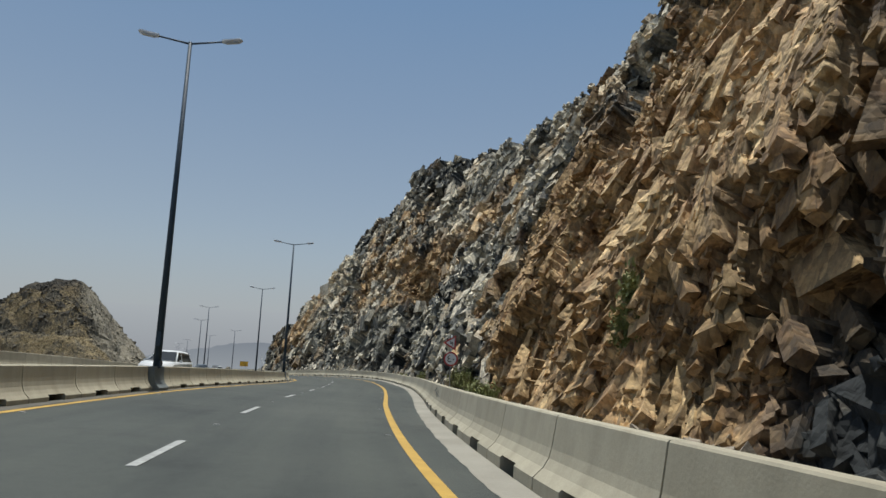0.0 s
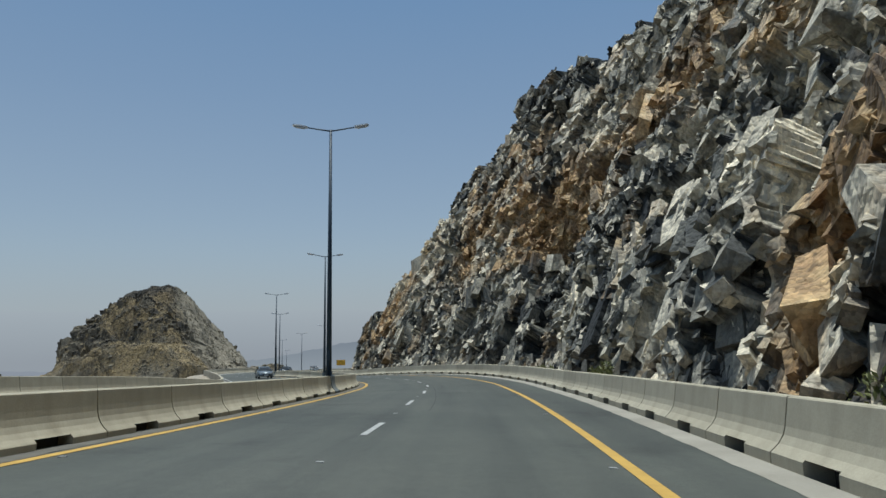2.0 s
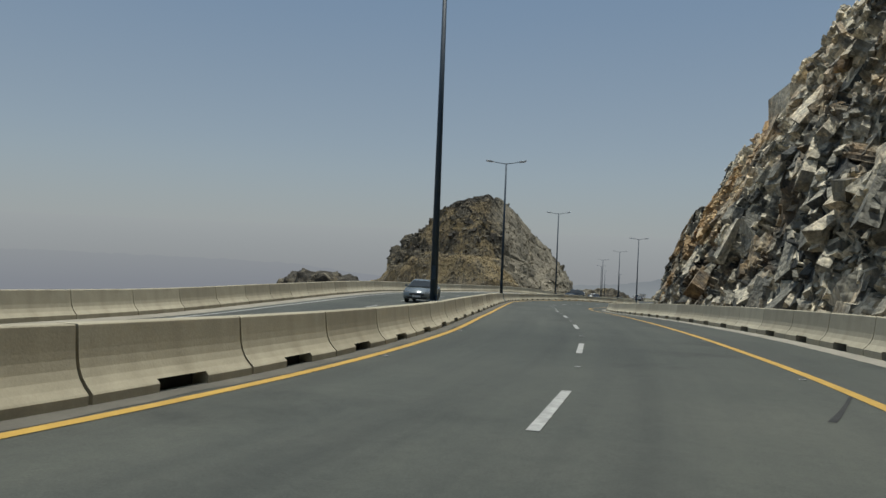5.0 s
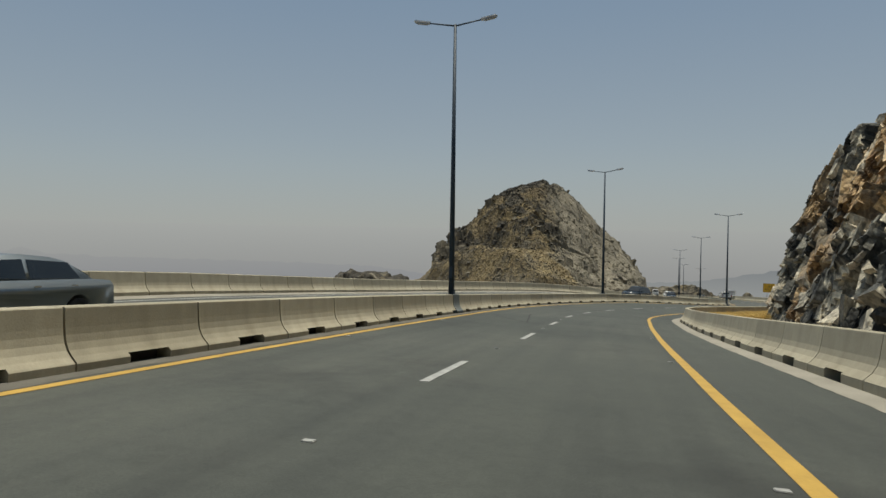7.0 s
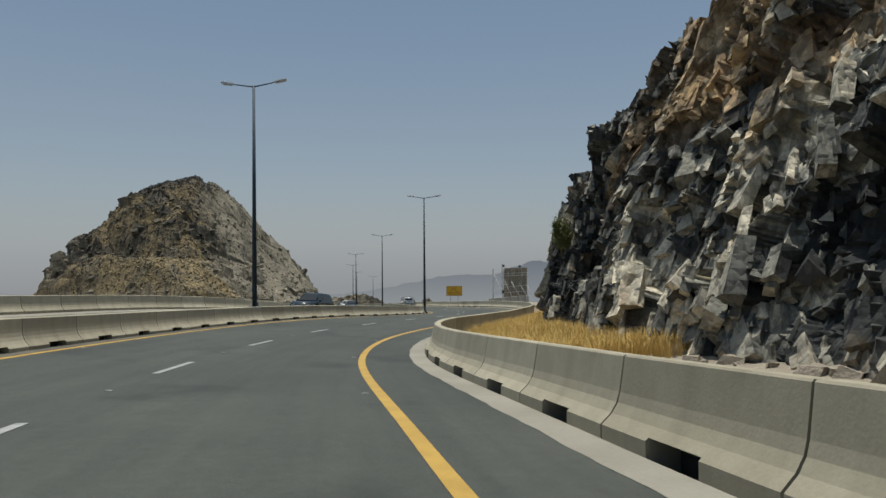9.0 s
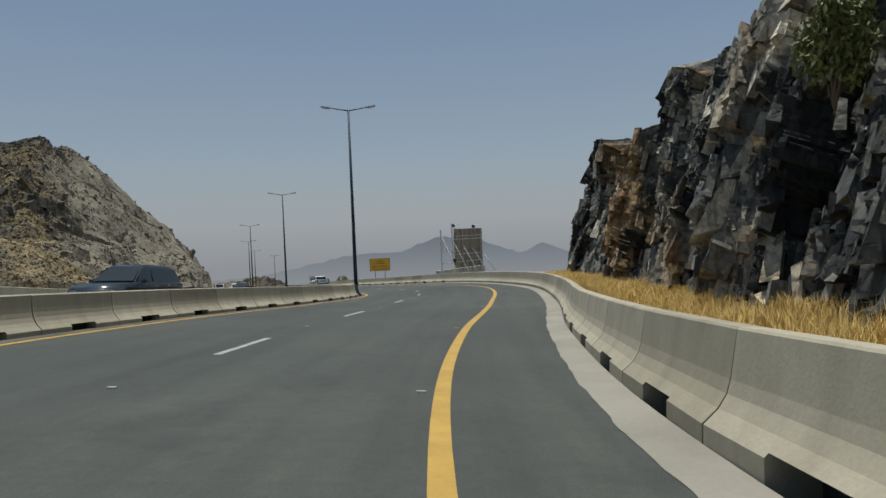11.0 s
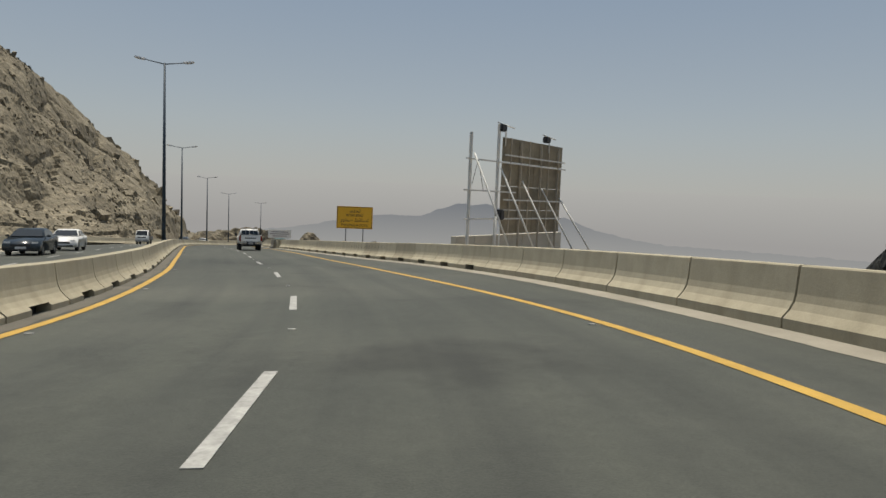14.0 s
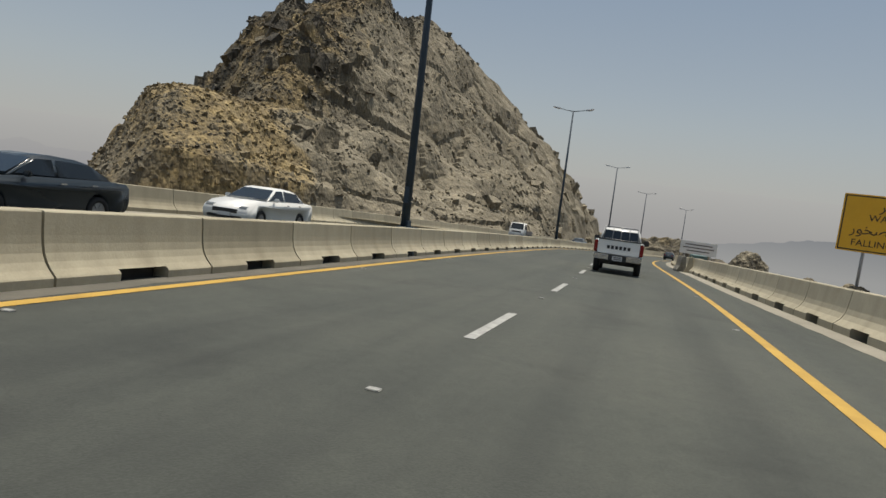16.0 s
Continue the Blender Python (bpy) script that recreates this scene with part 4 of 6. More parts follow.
        size = mean * np.exp(rng.normal(0, 0.28, len(k))) * (1 - 0.35 * pale[k]) * np.interp(ps, [85, 112, 124, 205, 216, 245], [0.55, 0.55, 0.9, 0.9, 0.58, 0.6]) * np.clip(0.55 + (table(ps, CREST) - pu) / 8, 0.55, 1)
        dims = np.stack([size * rng.uniform(0.18, 0.5, len(k)), size * rng.uniform(0.2, 0.32, len(k)), size * rng.uniform(0.4, 1.05, len(k))], -1)
        at = p[k] - o_ * (size * rng.uniform(0.15 if mean > 1.4 else 0.06, 0.28 if mean > 1.4 else 0.24, len(k)))[:, None]
        # the near end's painted dark goes onto its blocks too
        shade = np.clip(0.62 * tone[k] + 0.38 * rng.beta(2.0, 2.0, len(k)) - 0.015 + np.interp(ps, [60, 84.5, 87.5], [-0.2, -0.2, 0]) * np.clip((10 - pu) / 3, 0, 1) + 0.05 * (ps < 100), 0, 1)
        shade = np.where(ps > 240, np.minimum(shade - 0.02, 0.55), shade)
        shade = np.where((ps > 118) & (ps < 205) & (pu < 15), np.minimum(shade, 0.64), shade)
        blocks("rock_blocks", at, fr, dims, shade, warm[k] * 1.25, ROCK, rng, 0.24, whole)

    # a few great pale boulders that stand out of the face
    big = [(213.5, 19.4, 18.2, 2.0, 1.5, 1.15), (211.0, 18.0, 15.6, 0.9, 0.9, 0.8), (165.5, 15.2, 10.2, 1.0, 0.7, 0.8)]
    eye_ = np.repeat(np.eye(3)[None], len(big), 0)
    heading = np.array([math.atan2(-road_pose(q[0], 0).col[1][0], road_pose(q[0], 0).col[1][1]) + math.pi / 2 for q in big])
    fr = turned(turned(eye_, 2, heading), 1, rng.uniform(-0.3, 0.3, len(big)))
    at = np.array([road_points(*q[:3]) for q in big])
    blocks("boulder", at, fr, np.array([q[3:] for q in big]), np.full(len(big), 0.7), np.zeros(len(big)), ROCK, rng, 0.22, whole, True)


cliff()

# ---- the hill beyond the far carriageway ----
RIDGE = [(330, 0), (346, 0.3), (353, 2.5), (362, 7.5), (369, 12.0), (376, 13.2), (380, 16), (386, 22), (394, 29), (404, 34.5), (416, 38.3), (424, 38.5), (440, 40.5), (460, 41.5), (478, 41.5), (496, 38), (512, 30.5), (526, 17), (540, -2)]
SIDE = [(-130, -0.35), (-110, 0.12), (-96, 0.4), (-86, 0.62), (-77, 0.82), (-67, 0.97), (-60, 1.0), (-52, 0.95), (-44, 0.86), (-37, 0.72), (-29, 0.48), (-22, 0.24), (-18, 0.05), (-15.5, -0.02)]
HILL_O, HILL_T = road_points(426.0, 0.0, 0.0), np.array([-0.47, 0.883])
HILL_N = np.array([HILL_T[1], -HILL_T[0]])


def hill():
    s = np.arange(322, 541, 0.37)
    lat = np.arange(-112, -15.4, 0.37)
    S, L = np.meshgrid(s, lat, indexing="ij")
    ds = S - 426
    x = HILL_O[0] + HILL_T[0] * ds + HILL_N[0] * L
    y = HILL_O[1] + HILL_T[1] * ds + HILL_N[1] * L
    base = HILL_O[2] - 0.086 * np.clip(ds, -100, 60)
    H = table(S - 0.66 * np.clip(-L - 42, 0, 30) - 0.3 * np.clip(-L - 60, 0, 20) * np.clip((410 - S) / 20, 0, 1) - 1.0 * np.clip(-L - 72, 0, 30) - 4 - 1.25 * np.clip(L + 48, 0, 24) * np.clip((485 - S) / 45, 0, 1), RIDGE)
    H = H * (1 - 0.5 * np.clip((L + 52) / 20, 0, 1) * np.clip((462 - S) / 30, 0, 1)) * (1 + 0.03 * np.clip((S - 440) / 20, 0, 1) * np.exp(-((L + 42) / 8) ** 2))
    up = H * table(L, SIDE) - 28 * np.clip((-L - 90) / 30, 0, 1) ** 1.3 - 16 * np.clip((-L - 22) / 14, 0, 1) * np.clip(1 - H / 3.5, 0, 1) - 0.8 * np.clip((-L - 36) * 0.9 - (S - 360), 0, 30)
    for s0, l0, rs, rl, dz in ((455, -49, 22, 5.5, 3.2), (472, -36, 26, 6.5, -3.6), (387, -62, 7, 9, -2.2), (373, -66, 6, 8, 1.5)):
        up = up + dz * np.exp(-((S - s0) / rs) ** 2 - ((L - l0) / rl) ** 2)
    # an old track runs across the slope as a level bench
    level = 11.5 + 0.1 * np.clip(-L - 45, -10, 45)
    up = up - 2.6 * np.tanh((up - level) / 2.6) * np.exp(-((up - level) / 5.5) ** 2) * np.clip((-L - 24) / 8, 0, 1) * np.clip((425 - S) / 15, 0, 1)
    p = np.stack([x, y, base + up], -1).reshape(-1, 3)
    o1, t1 = facets(p, 13.0, 0.30, 11, (1, 1, 1), 0.7, 0.10)
    leaning = np.stack([ds.ravel() + 0.7 * p[:, 2], L.ravel() * 0.8, 0.5 * p[:, 2] - 0.2 * ds.ravel()], -1)
    o2, t2 = facets(leaning, 4.2, 0.6, 12, (1, 1, 1), 0.7, 0.16)
    o3, t3 = facets(leaning, 1.8, 0.8, 13, (1, 1, 1), 0.7, 0.2)
    o4, t4 = facets(p, 0.95, 0.7, 14, (1, 1, 1), 0.7, 0.15)
    high = up.ravel()
    face = np.clip((L.ravel() + 62) / 10, 0, 1)
    # a cut rock face towards the road, crags at the top, stony slopes elsewhere
    fs, fl = S.ravel(), L.ravel()
    cut = np.clip((fs - 377 + 0.5 * (fl + 34) * (fl < -34)) / 6, 0, 1) * np.clip((fl + 46 + 9 * np.clip((fs - 400) / 20, 0, 1)) / 8, 0, 1)
    crag = np.clip((t1 * 0.7 + t2 * 0.5 - 0.55) * 3, 0, 1) * np.clip((high - 4) / 8, 0.3, 1)
    crag = np.maximum(crag, np.clip((high - 34) / 2, 0, 1)) * (1 - cut)
    scree = np.clip((398 - fs) / 16, 0, 1) * (1 - cut)
    crag = crag * (1 - 0.75 * scree)
    fade = np.clip((H.ravel()) / 6, 0.1, 1) * np.clip((-fl - 15.5) / 4, 0, 1)
    out = o1 * (1.5 + 0.5 * crag - 0.4 * cut) + o2 * (0.7 + 0.7 * crag - 0.2 * cut) + o3 * (0.3 + 0.4 * crag - 0.14 * cut) + o4 * (0.25 + 0.2 * crag - 0.17 * cut) - 1.1 + 0.9 * cut
    out = (out + 1.1 * scree) * fade * (1 - 0.62 * scree) * (1 - 0.6 * np.exp(-((high - level.ravel()) / 1.6) ** 2) * (1 - cut))
    facing = np.clip((fl + 61) / 25, -1, 1)
    p[:, 2] += out * 0.75
    shove = facing * out * 0.65 
    p[:, 0] += HILL_N[0] * shove
    p[:, 1] += HILL_N[1] * shove
    tone = np.clip(0.3 * t1 + 0.3 * t2 + 0.25 * t3 + 0.15 * t4 - 0.3 * np.clip((high - 31) / 3, 0, 1) * (fl < -50) * (t2 > 0.35) + 0.12 * cut - 0.24 * crag, 0, 1)
    tone = 0.47 + (tone - 0.5) * (0.8 - 0.35 * cut - 0.3 * scree) + 0.04 * cut + 0.02 * scree - 0.07 * (1 - cut) * (1 - scree)
    streak = np.exp(-((fs - 361 - 0.45 * (-28 - fl)) / 2.0) ** 2 - ((fl + 33) / 8) ** 2) + 0.8 * np.exp(-((fs - 381) / 3.5) ** 2) * np.clip((-fl - 33) / 5, 0, 1)
    warm = 0.2 + 0.5 * streak - 0.28 * crag - 0.44 * cut + 0.06 * (t3 - 0.5) + 0.12 * np.clip((high - 12) / 10, 0, 1)
    bench = np.exp(-((high - level.ravel()) / 0.9) ** 2) * face * (1 - cut)
    warm = warm + 0.3 * bench + 0.05 * scree * np.sin(fs * 0.3 + fl * 0.23)
    whole = tagged(new("hill", grid_mesh("hill", p.reshape(*S.shape, 3), HILL_ROCK, False, tone, warm)), "rugged brown rocky hill with dry slopes", "hill", kind="structure")
    # crags, slabs and scattered stones
    rng = np.random.default_rng(23)
    open_ = (H.ravel() > 3) & (high > 0.5) & (fl > -96) & (fl < -17)
    for mean, count, rough_ in ((2.4, 130, 0.97), (1.3, 520, 0.9), (0.7, 1500, 0.35), (0.36, 11000, 0.0)):
        weight = open_ * (0.02 + rough_ * (1.6 * crag + 0.03 * cut) * (1 - 0.85 * scree) + (1 - rough_) * 0.5 * (1 - 0.88 * cut)) * np.clip((fl + 110) / 50, 0.15, 1) * np.where(bench > 0.5, 0.3, 1.0) * ((high < 35) | (mean < 1))
        if mean < 0.7:
            weight = weight * (fs < 450) * (fl > -75)
        k = rng.choice(len(fs), count, p=weight / weight.sum())
        fr = np.repeat(np.eye(3)[None], count, 0)
        fr = turned(fr, 2, np.where(cut[k] > 0.5, -0.49 + rng.normal(0, 0.35, count), rng.uniform(0, 6.28, count)))
        fr = turned(fr, 1, rng.normal(0, 0.3, count))
        fr = turned(fr, 0, rng.normal(0, 0.3, count))
        size = mean * np.exp(rng.normal(0, 0.3, count))
        dims = np.stack([size * rng.uniform(0.3, 0.55, count), size * rng.uniform(0.3, 0.5, count), size * rng.uniform(0.25, 0.5, count) * (1 + 0.7 * cut[k])], -1)
        at = p[k] - np.array([0, 0, 1.0]) * (size * rng.uniform(0.05, 0.3, count))[:, None]
        shade = np.clip(0.85 * tone[k] + 0.15 * rng.beta(2, 2, count) - 0.03 - 0.1 * crag[k], 0, 1)
        blocks("rock_blocks", at, fr, dims, shade, warm[k] - 0.12, HILL_ROCK, rng, 0.3, whole)


hill()


def outcrop(name, label, x0, y0, top, radius, drop, seed, category="rock", kind="", mat=None, flat=0.25, pale=0.0):
    """A rocky knoll, steep and broken."""
    a = np.linspace(0, 2 * np.pi, 145)
    r = np.linspace(0, 1, 70)
    A, R = np.meshgrid(a, r, indexing="ij")
    wob = 1 + 0.16 * np.sin(2 * A + seed) + 0.1 * np.sin(3 * A + 2 * seed) + 0.07 * np.sin(5 * A)
    x, y = x0 + np.cos(A) * R * radius * wob, y0 + np.sin(A) * R * radius * wob
    z = top - drop * (flat * R + (1 - flat) * R ** (4.4 - 7 * flat))
    p = np.stack([x, y, z], -1).reshape(-1, 3)
    o1, t1 = facets(p, radius * 0.6, 0.3, seed)
    o2, t2 = facets(p, radius * 0.22, 0.5, seed + 1)
    o3, t3 = facets(p, radius * 0.09, 0.7, seed + 2)
    off = (o1 + o2 + o3) * np.clip(R.ravel() * 6, 0, 1)
    p[:, 2] += off
    p[:, 0] += np.cos(A.ravel()) * off * 0.7
    p[:, 1] += np.sin(A.ravel()) * off * 0.7
    p = p.reshape(*A.shape, 3)
    p[-1] = p[0]
    me = grid_mesh(name, p, mat or HILL_ROCK, False, np.clip(0.3 * t1 + 0.35 * t2 + 0.35 * t3 - 0.05 + pale, 0, 1), np.full(A.size, 0.02))
    return tagged(new(name, me), label, category, kind=kind)


outcrop("rock_outcrop", "dark rocky outcrop rising beyond the outer barrier", -303, 325, -29.5, 42, 110, 21, kind="structure", flat=0.06, pale=-0.25)
outcrop("far_ridge", "low brown ridge at the end of the road", -190, 447, -34.0, 22, 9, 25, kind="structure")
outcrop("boulder", "big brown boulder beside the concrete barrier", *road_points(366.5, 9.6, 0)[:2], road_points(366.5, 9.6, 1.75)[2], 1.55, 2.4, 31)

for k, (a, o, h, r) in enumerate(((341, 8.6, 0.85, 0.8), (334, 9.2, 0.85, 0.9), (345.5, 8.4, 0.85, 0.6), (327.5, 9.0, 0.8, 0.45))):
    outcrop("stone", "loose brown stone on the bank behind the barrier", *road_points(a, o, 0)[:2], road_points(a, o, h)[2], r, 1.3, 40 + k)

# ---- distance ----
# haze painted as an unlit glow that changes with height
def haze_glow_material(name, low, high, z0, z1):
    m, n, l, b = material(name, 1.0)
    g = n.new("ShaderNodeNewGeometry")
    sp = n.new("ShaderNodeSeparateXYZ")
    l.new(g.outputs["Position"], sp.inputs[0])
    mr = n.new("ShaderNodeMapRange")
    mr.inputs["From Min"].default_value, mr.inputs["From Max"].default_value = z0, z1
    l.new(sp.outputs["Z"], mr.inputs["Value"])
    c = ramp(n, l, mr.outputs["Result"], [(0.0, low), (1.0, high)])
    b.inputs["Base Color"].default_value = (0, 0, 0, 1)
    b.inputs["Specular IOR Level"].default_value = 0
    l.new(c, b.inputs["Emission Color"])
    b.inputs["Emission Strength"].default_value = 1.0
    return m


def far_range(name, radius, a0, a1, heights, low_z, mat, label):
    """A far mountain range as a standing sheet round the place; angles in degrees from ahead to the left."""
    ang = np.arange(a0, a1 + 0.01, 0.15)
    top = np.interp(ang, [h[0] for h in heights], [h[1] for h in heights])
    rough = np.array([noise.fractal(Vector((a * 0.9, radius, 0)), 0.8, 2.1, 5) for a in ang])
    top = top + rough * 9
    x, y = -np.sin(np.radians(ang)) * radius - 50, np.cos(np.radians(ang)) * radius + 150
    rows = np.stack([np.stack([x, y, np.full_like(x, low_z)], -1), np.stack([x, y, top], -1)], 1)
    return tagged(new(name, grid_mesh(name, rows, mat)), label, "backdrop", kind="structure")


# all three glow by themselves; their haze is only colour
HAZE = haze_glow_material("haze", (0.32, 0.322, 0.335), (0.392, 0.402, 0.41), -230, 60)
FAR_BLUE = haze_glow_material("far mountains in painted haze", (0.30, 0.31, 0.322), (0.178, 0.196, 0.226), -330, -60)
FAR_PALE = haze_glow_material("hills in painted haze", (0.265, 0.27, 0.30), (0.335, 0.34, 0.355), -330, -90)
far_range("backdrop_haze", 4350, -180, 180, [(-180, 60), (180, 60)], -900, HAZE, "pale dusty valley haze painted on a glowing sheet")
far_range("backdrop_mountains", 4100, -50, 34, [(-50, -290), (-25, -270), (-8, -250), (-5, -225), (-2.2, -180), (-1, -150), (0.3, -112), (1.4, -150), (2.3, -172), (3.7, -138), (5.3, -92), (6.9, -48), (8.2, -62), (9.3, -52), (10.2, -76), (11.2, -95), (12.6, -142), (15.5, -140), (17.8, -155), (21.3, -207), (24, -240), (34, -290)], -900, FAR_BLUE, "blue mountains beyond the valley, haze painted as a glow")
far_range("backdrop_hills", 4200, 36, 95, [(36, -300), (45, -254), (48, -235), (52, -195), (58, -177), (66, -159), (74, -141), (77.6, -121), (79, -89), (80.4, -115), (84, -150), (95, -170)], -900, FAR_PALE, "pale hills beyond the valley, dust haze painted as a glow")


# ---- plants ----
def shrub(m, radius, height, leaves, seed, label, group=""):
    rng = random.Random(seed)
    thing = empty("shrub", m, label, "shrub", group)
    tips = []
    bm = bmesh.new()
    for _ in range(14):
        a, lean = rng.uniform(0, 6.28), rng.uniform(0.1, 0.95)
        tip = Vector((math.cos(a) * radius * lean, math.sin(a) * radius * lean, height * rng.uniform(0.5, 1.0)))
        mid = tip * 0.5 + Vector((rng.uniform(-0.1, 0.1), rng.uniform(-0.1, 0.1), 0.1 * height))
        add_tube(bm, (0, 0, -0.1), mid, 0.022, 0.014, 5)
        add_tube(bm, mid, tip, 0.014, 0.005, 5)
        tips += [mid, tip, (mid + tip) / 2]
    part("stems", bm, TWIG, thing)
    bm = bmesh.new()
    for _ in range(leaves):
        c = rng.choice(tips) + Vector((rng.gauss(0, 0.14 * radius), rng.gauss(0, 0.14 * radius), rng.gauss(0, 0.11 * height)))
        c.z = max(c.z, 0.02)
        k = rng.uniform(0.05, 0.11) * (0.7 + 0.5 * radius)
        q = Euler((rng.uniform(0, 6.28), rng.uniform(0, 6.28), rng.uniform(0, 6.28))).to_matrix()
        vs = [bm.verts.new(c + q @ Vector(o)) for o in ((-k, 0, 0), (0, -k * 0.4, 0.01), (k, 0, 0), (0, k * 0.4, 0.01))]
        bm.faces.new(vs)
    part("leaves", bm, LEAF, thing)
    return thing


shrub(upright_pose(91.6, 9.5, 1.7), 0.62, 2.2, 4500, 5, "green leafy shrub growing out of the cliff")
shrub(upright_pose(258.6, 11.0, 4.6), 0.85, 1.8, 4500, 6, "green leafy shrub growing high on the cliff")
for k, (a, o, r, h) in enumerate([(101, 7.2, 0.6, 0.8), (104.5, 7.6, 0.6, 0.9), (114.2, 8.5, 0.8, 1.6), (115.6, 8.2, 0.7, 1.3), (118.5, 8.6, 0.6, 1.0), (96.5, 6.8, 0.6, 0.8), (98.5, 7.0, 0.5, 0.7), (137, 8.4, 0.6, 1.0), (139, 8.6, 0.5, 0.8), (152, 8.8, 0.5, 0.6)]):
    shrub(upright_pose(a, o, 0.2), r, h, 520, 20 + k, "dusty green shrub at the foot of the cliff", "shrubs along the cliff foot")


def grass_patch():
    rng = np.random.default_rng(3)
    k = 9500
    s_ = rng.uniform(231, 293, k)
    lo, hi = table(s_, RIGHT_EDGE) + 1.2, table(s_, FOOT) + 0.5
    d = rng.beta(1.3, 1.2, k)
    clump = np.sin(s_ * 1.3) * 0.5 + np.sin(s_ * 0.37 + d * 5) * 0.5
    keep = rng.uniform(-1.2, 0.6, k) < clump
    s_, lat = s_[keep], (lo + (hi - lo) * d)[keep]
    up = np.interp(lat - table(s_, RIGHT_EDGE), [0.2, 1.5, 3.0, 6], [0.1, 0.15, 0.25, 0.6])
    root = road_points(s_, lat, up)
    verts, faces = [], []
    for p in root:
        tall = rng.uniform(0.3, 0.75)
        for _ in range(9):
            a, lean = rng.uniform(0, 6.28), rng.uniform(0.05, 0.6)
            o = p + np.array([rng.normal(0, 0.08), rng.normal(0, 0.08), -0.03])
            dx, dy = math.cos(a), math.sin(a)
            wide = 0.007
            mid = o + np.array([dx * lean * tall * 0.3, dy * lean * tall * 0.3, tall * 0.6])
            tip = o + np.array([dx * lean * tall * 0.9, dy * lean * tall * 0.9, tall * (1 - 0.25 * lean)])
            side = np.array([-dy, dx, 0]) * wide
            b0 = len(verts)
            verts += [o - side, o + side, mid + side * 0.8, mid - side * 0.8, tip]
            faces += [(b0, b0 + 1, b0 + 2, b0 + 3), (b0 + 3, b0 + 2, b0 + 4)]
    return mesh_of("dry_grass", verts, faces, GRASS)


tagged(new("dry_grass", grass_patch()), "tall dry yellow grass between barrier and cliff", "grass", kind="stuff")


def rubble():
    rng = np.random.default_rng(9)
    verts, faces = [], []
    base = [(-1, -1, -0.6), (1, -0.8, -0.6), (0.9, 1, -0.6), (-0.8, 0.9, -0.6), (-0.6, -0.7, 0.5), (0.7, -0.4, 0.7), (0.5, 0.7, 0.4), (-0.5, 0.6, 0.6)]
    quads = [(0, 3, 2, 1), (4, 5, 6, 7), (0, 1, 5, 4), (1, 2, 6, 5), (2, 3, 7, 6), (3, 0, 4, 7)]
    for _ in range(1500):
        s_ = rng.uniform(70, 300)
        d = rng.beta(2.2, 1.0)
        lat = table(s_, RIGHT_EDGE) + 0.7 + (table(s_, FOOT) + 0.4 - table(s_, RIGHT_EDGE) - 0.7) * d
        up = float(np.interp(lat - table(s_, RIGHT_EDGE), [0.2, 1.5, 3.0, 6], [0.1, 0.15, 0.25, 0.6]))
        p = road_points(s_, float(lat), up)
        k = 0.05 + 0.25 * rng.random() ** 4
        q = Euler(rng.uniform(0, 6.28, 3)).to_matrix() if rng.random() < 0.4 else Euler((0, 0, rng.uniform(0, 6.28))).to_matrix()
        b0 = len(verts)
        verts += [tuple(Vector(p) + q @ Vector((x * k * rng.uniform(0.7, 1.3), y * k * rng.uniform(0.6, 1.1), z * k * rng.uniform(0.5, 1.1)))) for x, y, z in base]
        faces += [tuple(b0 + i for i in f) for f in quads]
    return mesh_of("rubble", verts, faces, DIRT)


tagged(new("rubble", rubble()), "loose grey stones along the cliff foot", "stones", kind="stuff")

# ---- studs and cracks in the road ----
bm = bmesh.new()
add_box(bm, (0.11, 0.08, 0.014), (0, 0, 0.007), 0.006)
stud_mesh = bpy.data.meshes.new("road_stud")
bm.to_mesh(stud_mesh)
bm.free()
stud_mesh.materials.append(WHITE_PAINT)
for e in DASH_ENDS:
    for lat in (float(table(e + 2.8, DASH_SWAY)), float(table(e + 2.8, YELLOW_RIGHT)) - 0.24, float(table(e + 2.8, YELLOW_LEFT)) + 0.24):
        if 60 < e < 400:
            ob = new("road_stud", stud_mesh)
            ob.parent = road
            ob.matrix_world = road_pose(e + 2.8, lat, 0.0)


def crack(s0, s1, lat0, lat1, width, seed):
    s_ = np.arange(s0, s1, 0.35)
    rng = np.random.default_rng(seed)
    mid = lat0 + (lat1 - lat0) * (s_ - s0) / (s1 - s0) + np.cumsum(rng.normal(0, 0.012, len(s_)))
    half_w = width * rng.uniform(0.4, 1.2, len(s_))
    pts = np.stack([road_points(s_, mid - half_w, 0.005), road_points(s_, mid + half_w, 0.005)], 1)
    tagged(new("crack", grid_mesh("crack", pts[:, ::-1], CRACK)), "thin dark crack in the asphalt", "crack", kind="structure")


crack(126, 152, 0.75, 0.55, 0.014, 1)
crack(136, 139, 1.9, 2.6, 0.012, 2)
crack(104, 110, 2.4, 2.7, 0.012, 3)
crack(213, 217.6, -0.75, -3.0, 0.05, 4)
crack(213, 222, -0.7, -1.8, 0.04, 5)
crack(278.5, 281, 4.7, 5.1, 0.05, 6)
crack(163.3, 165.6, 3.1, 4.0, 0.04, 7)


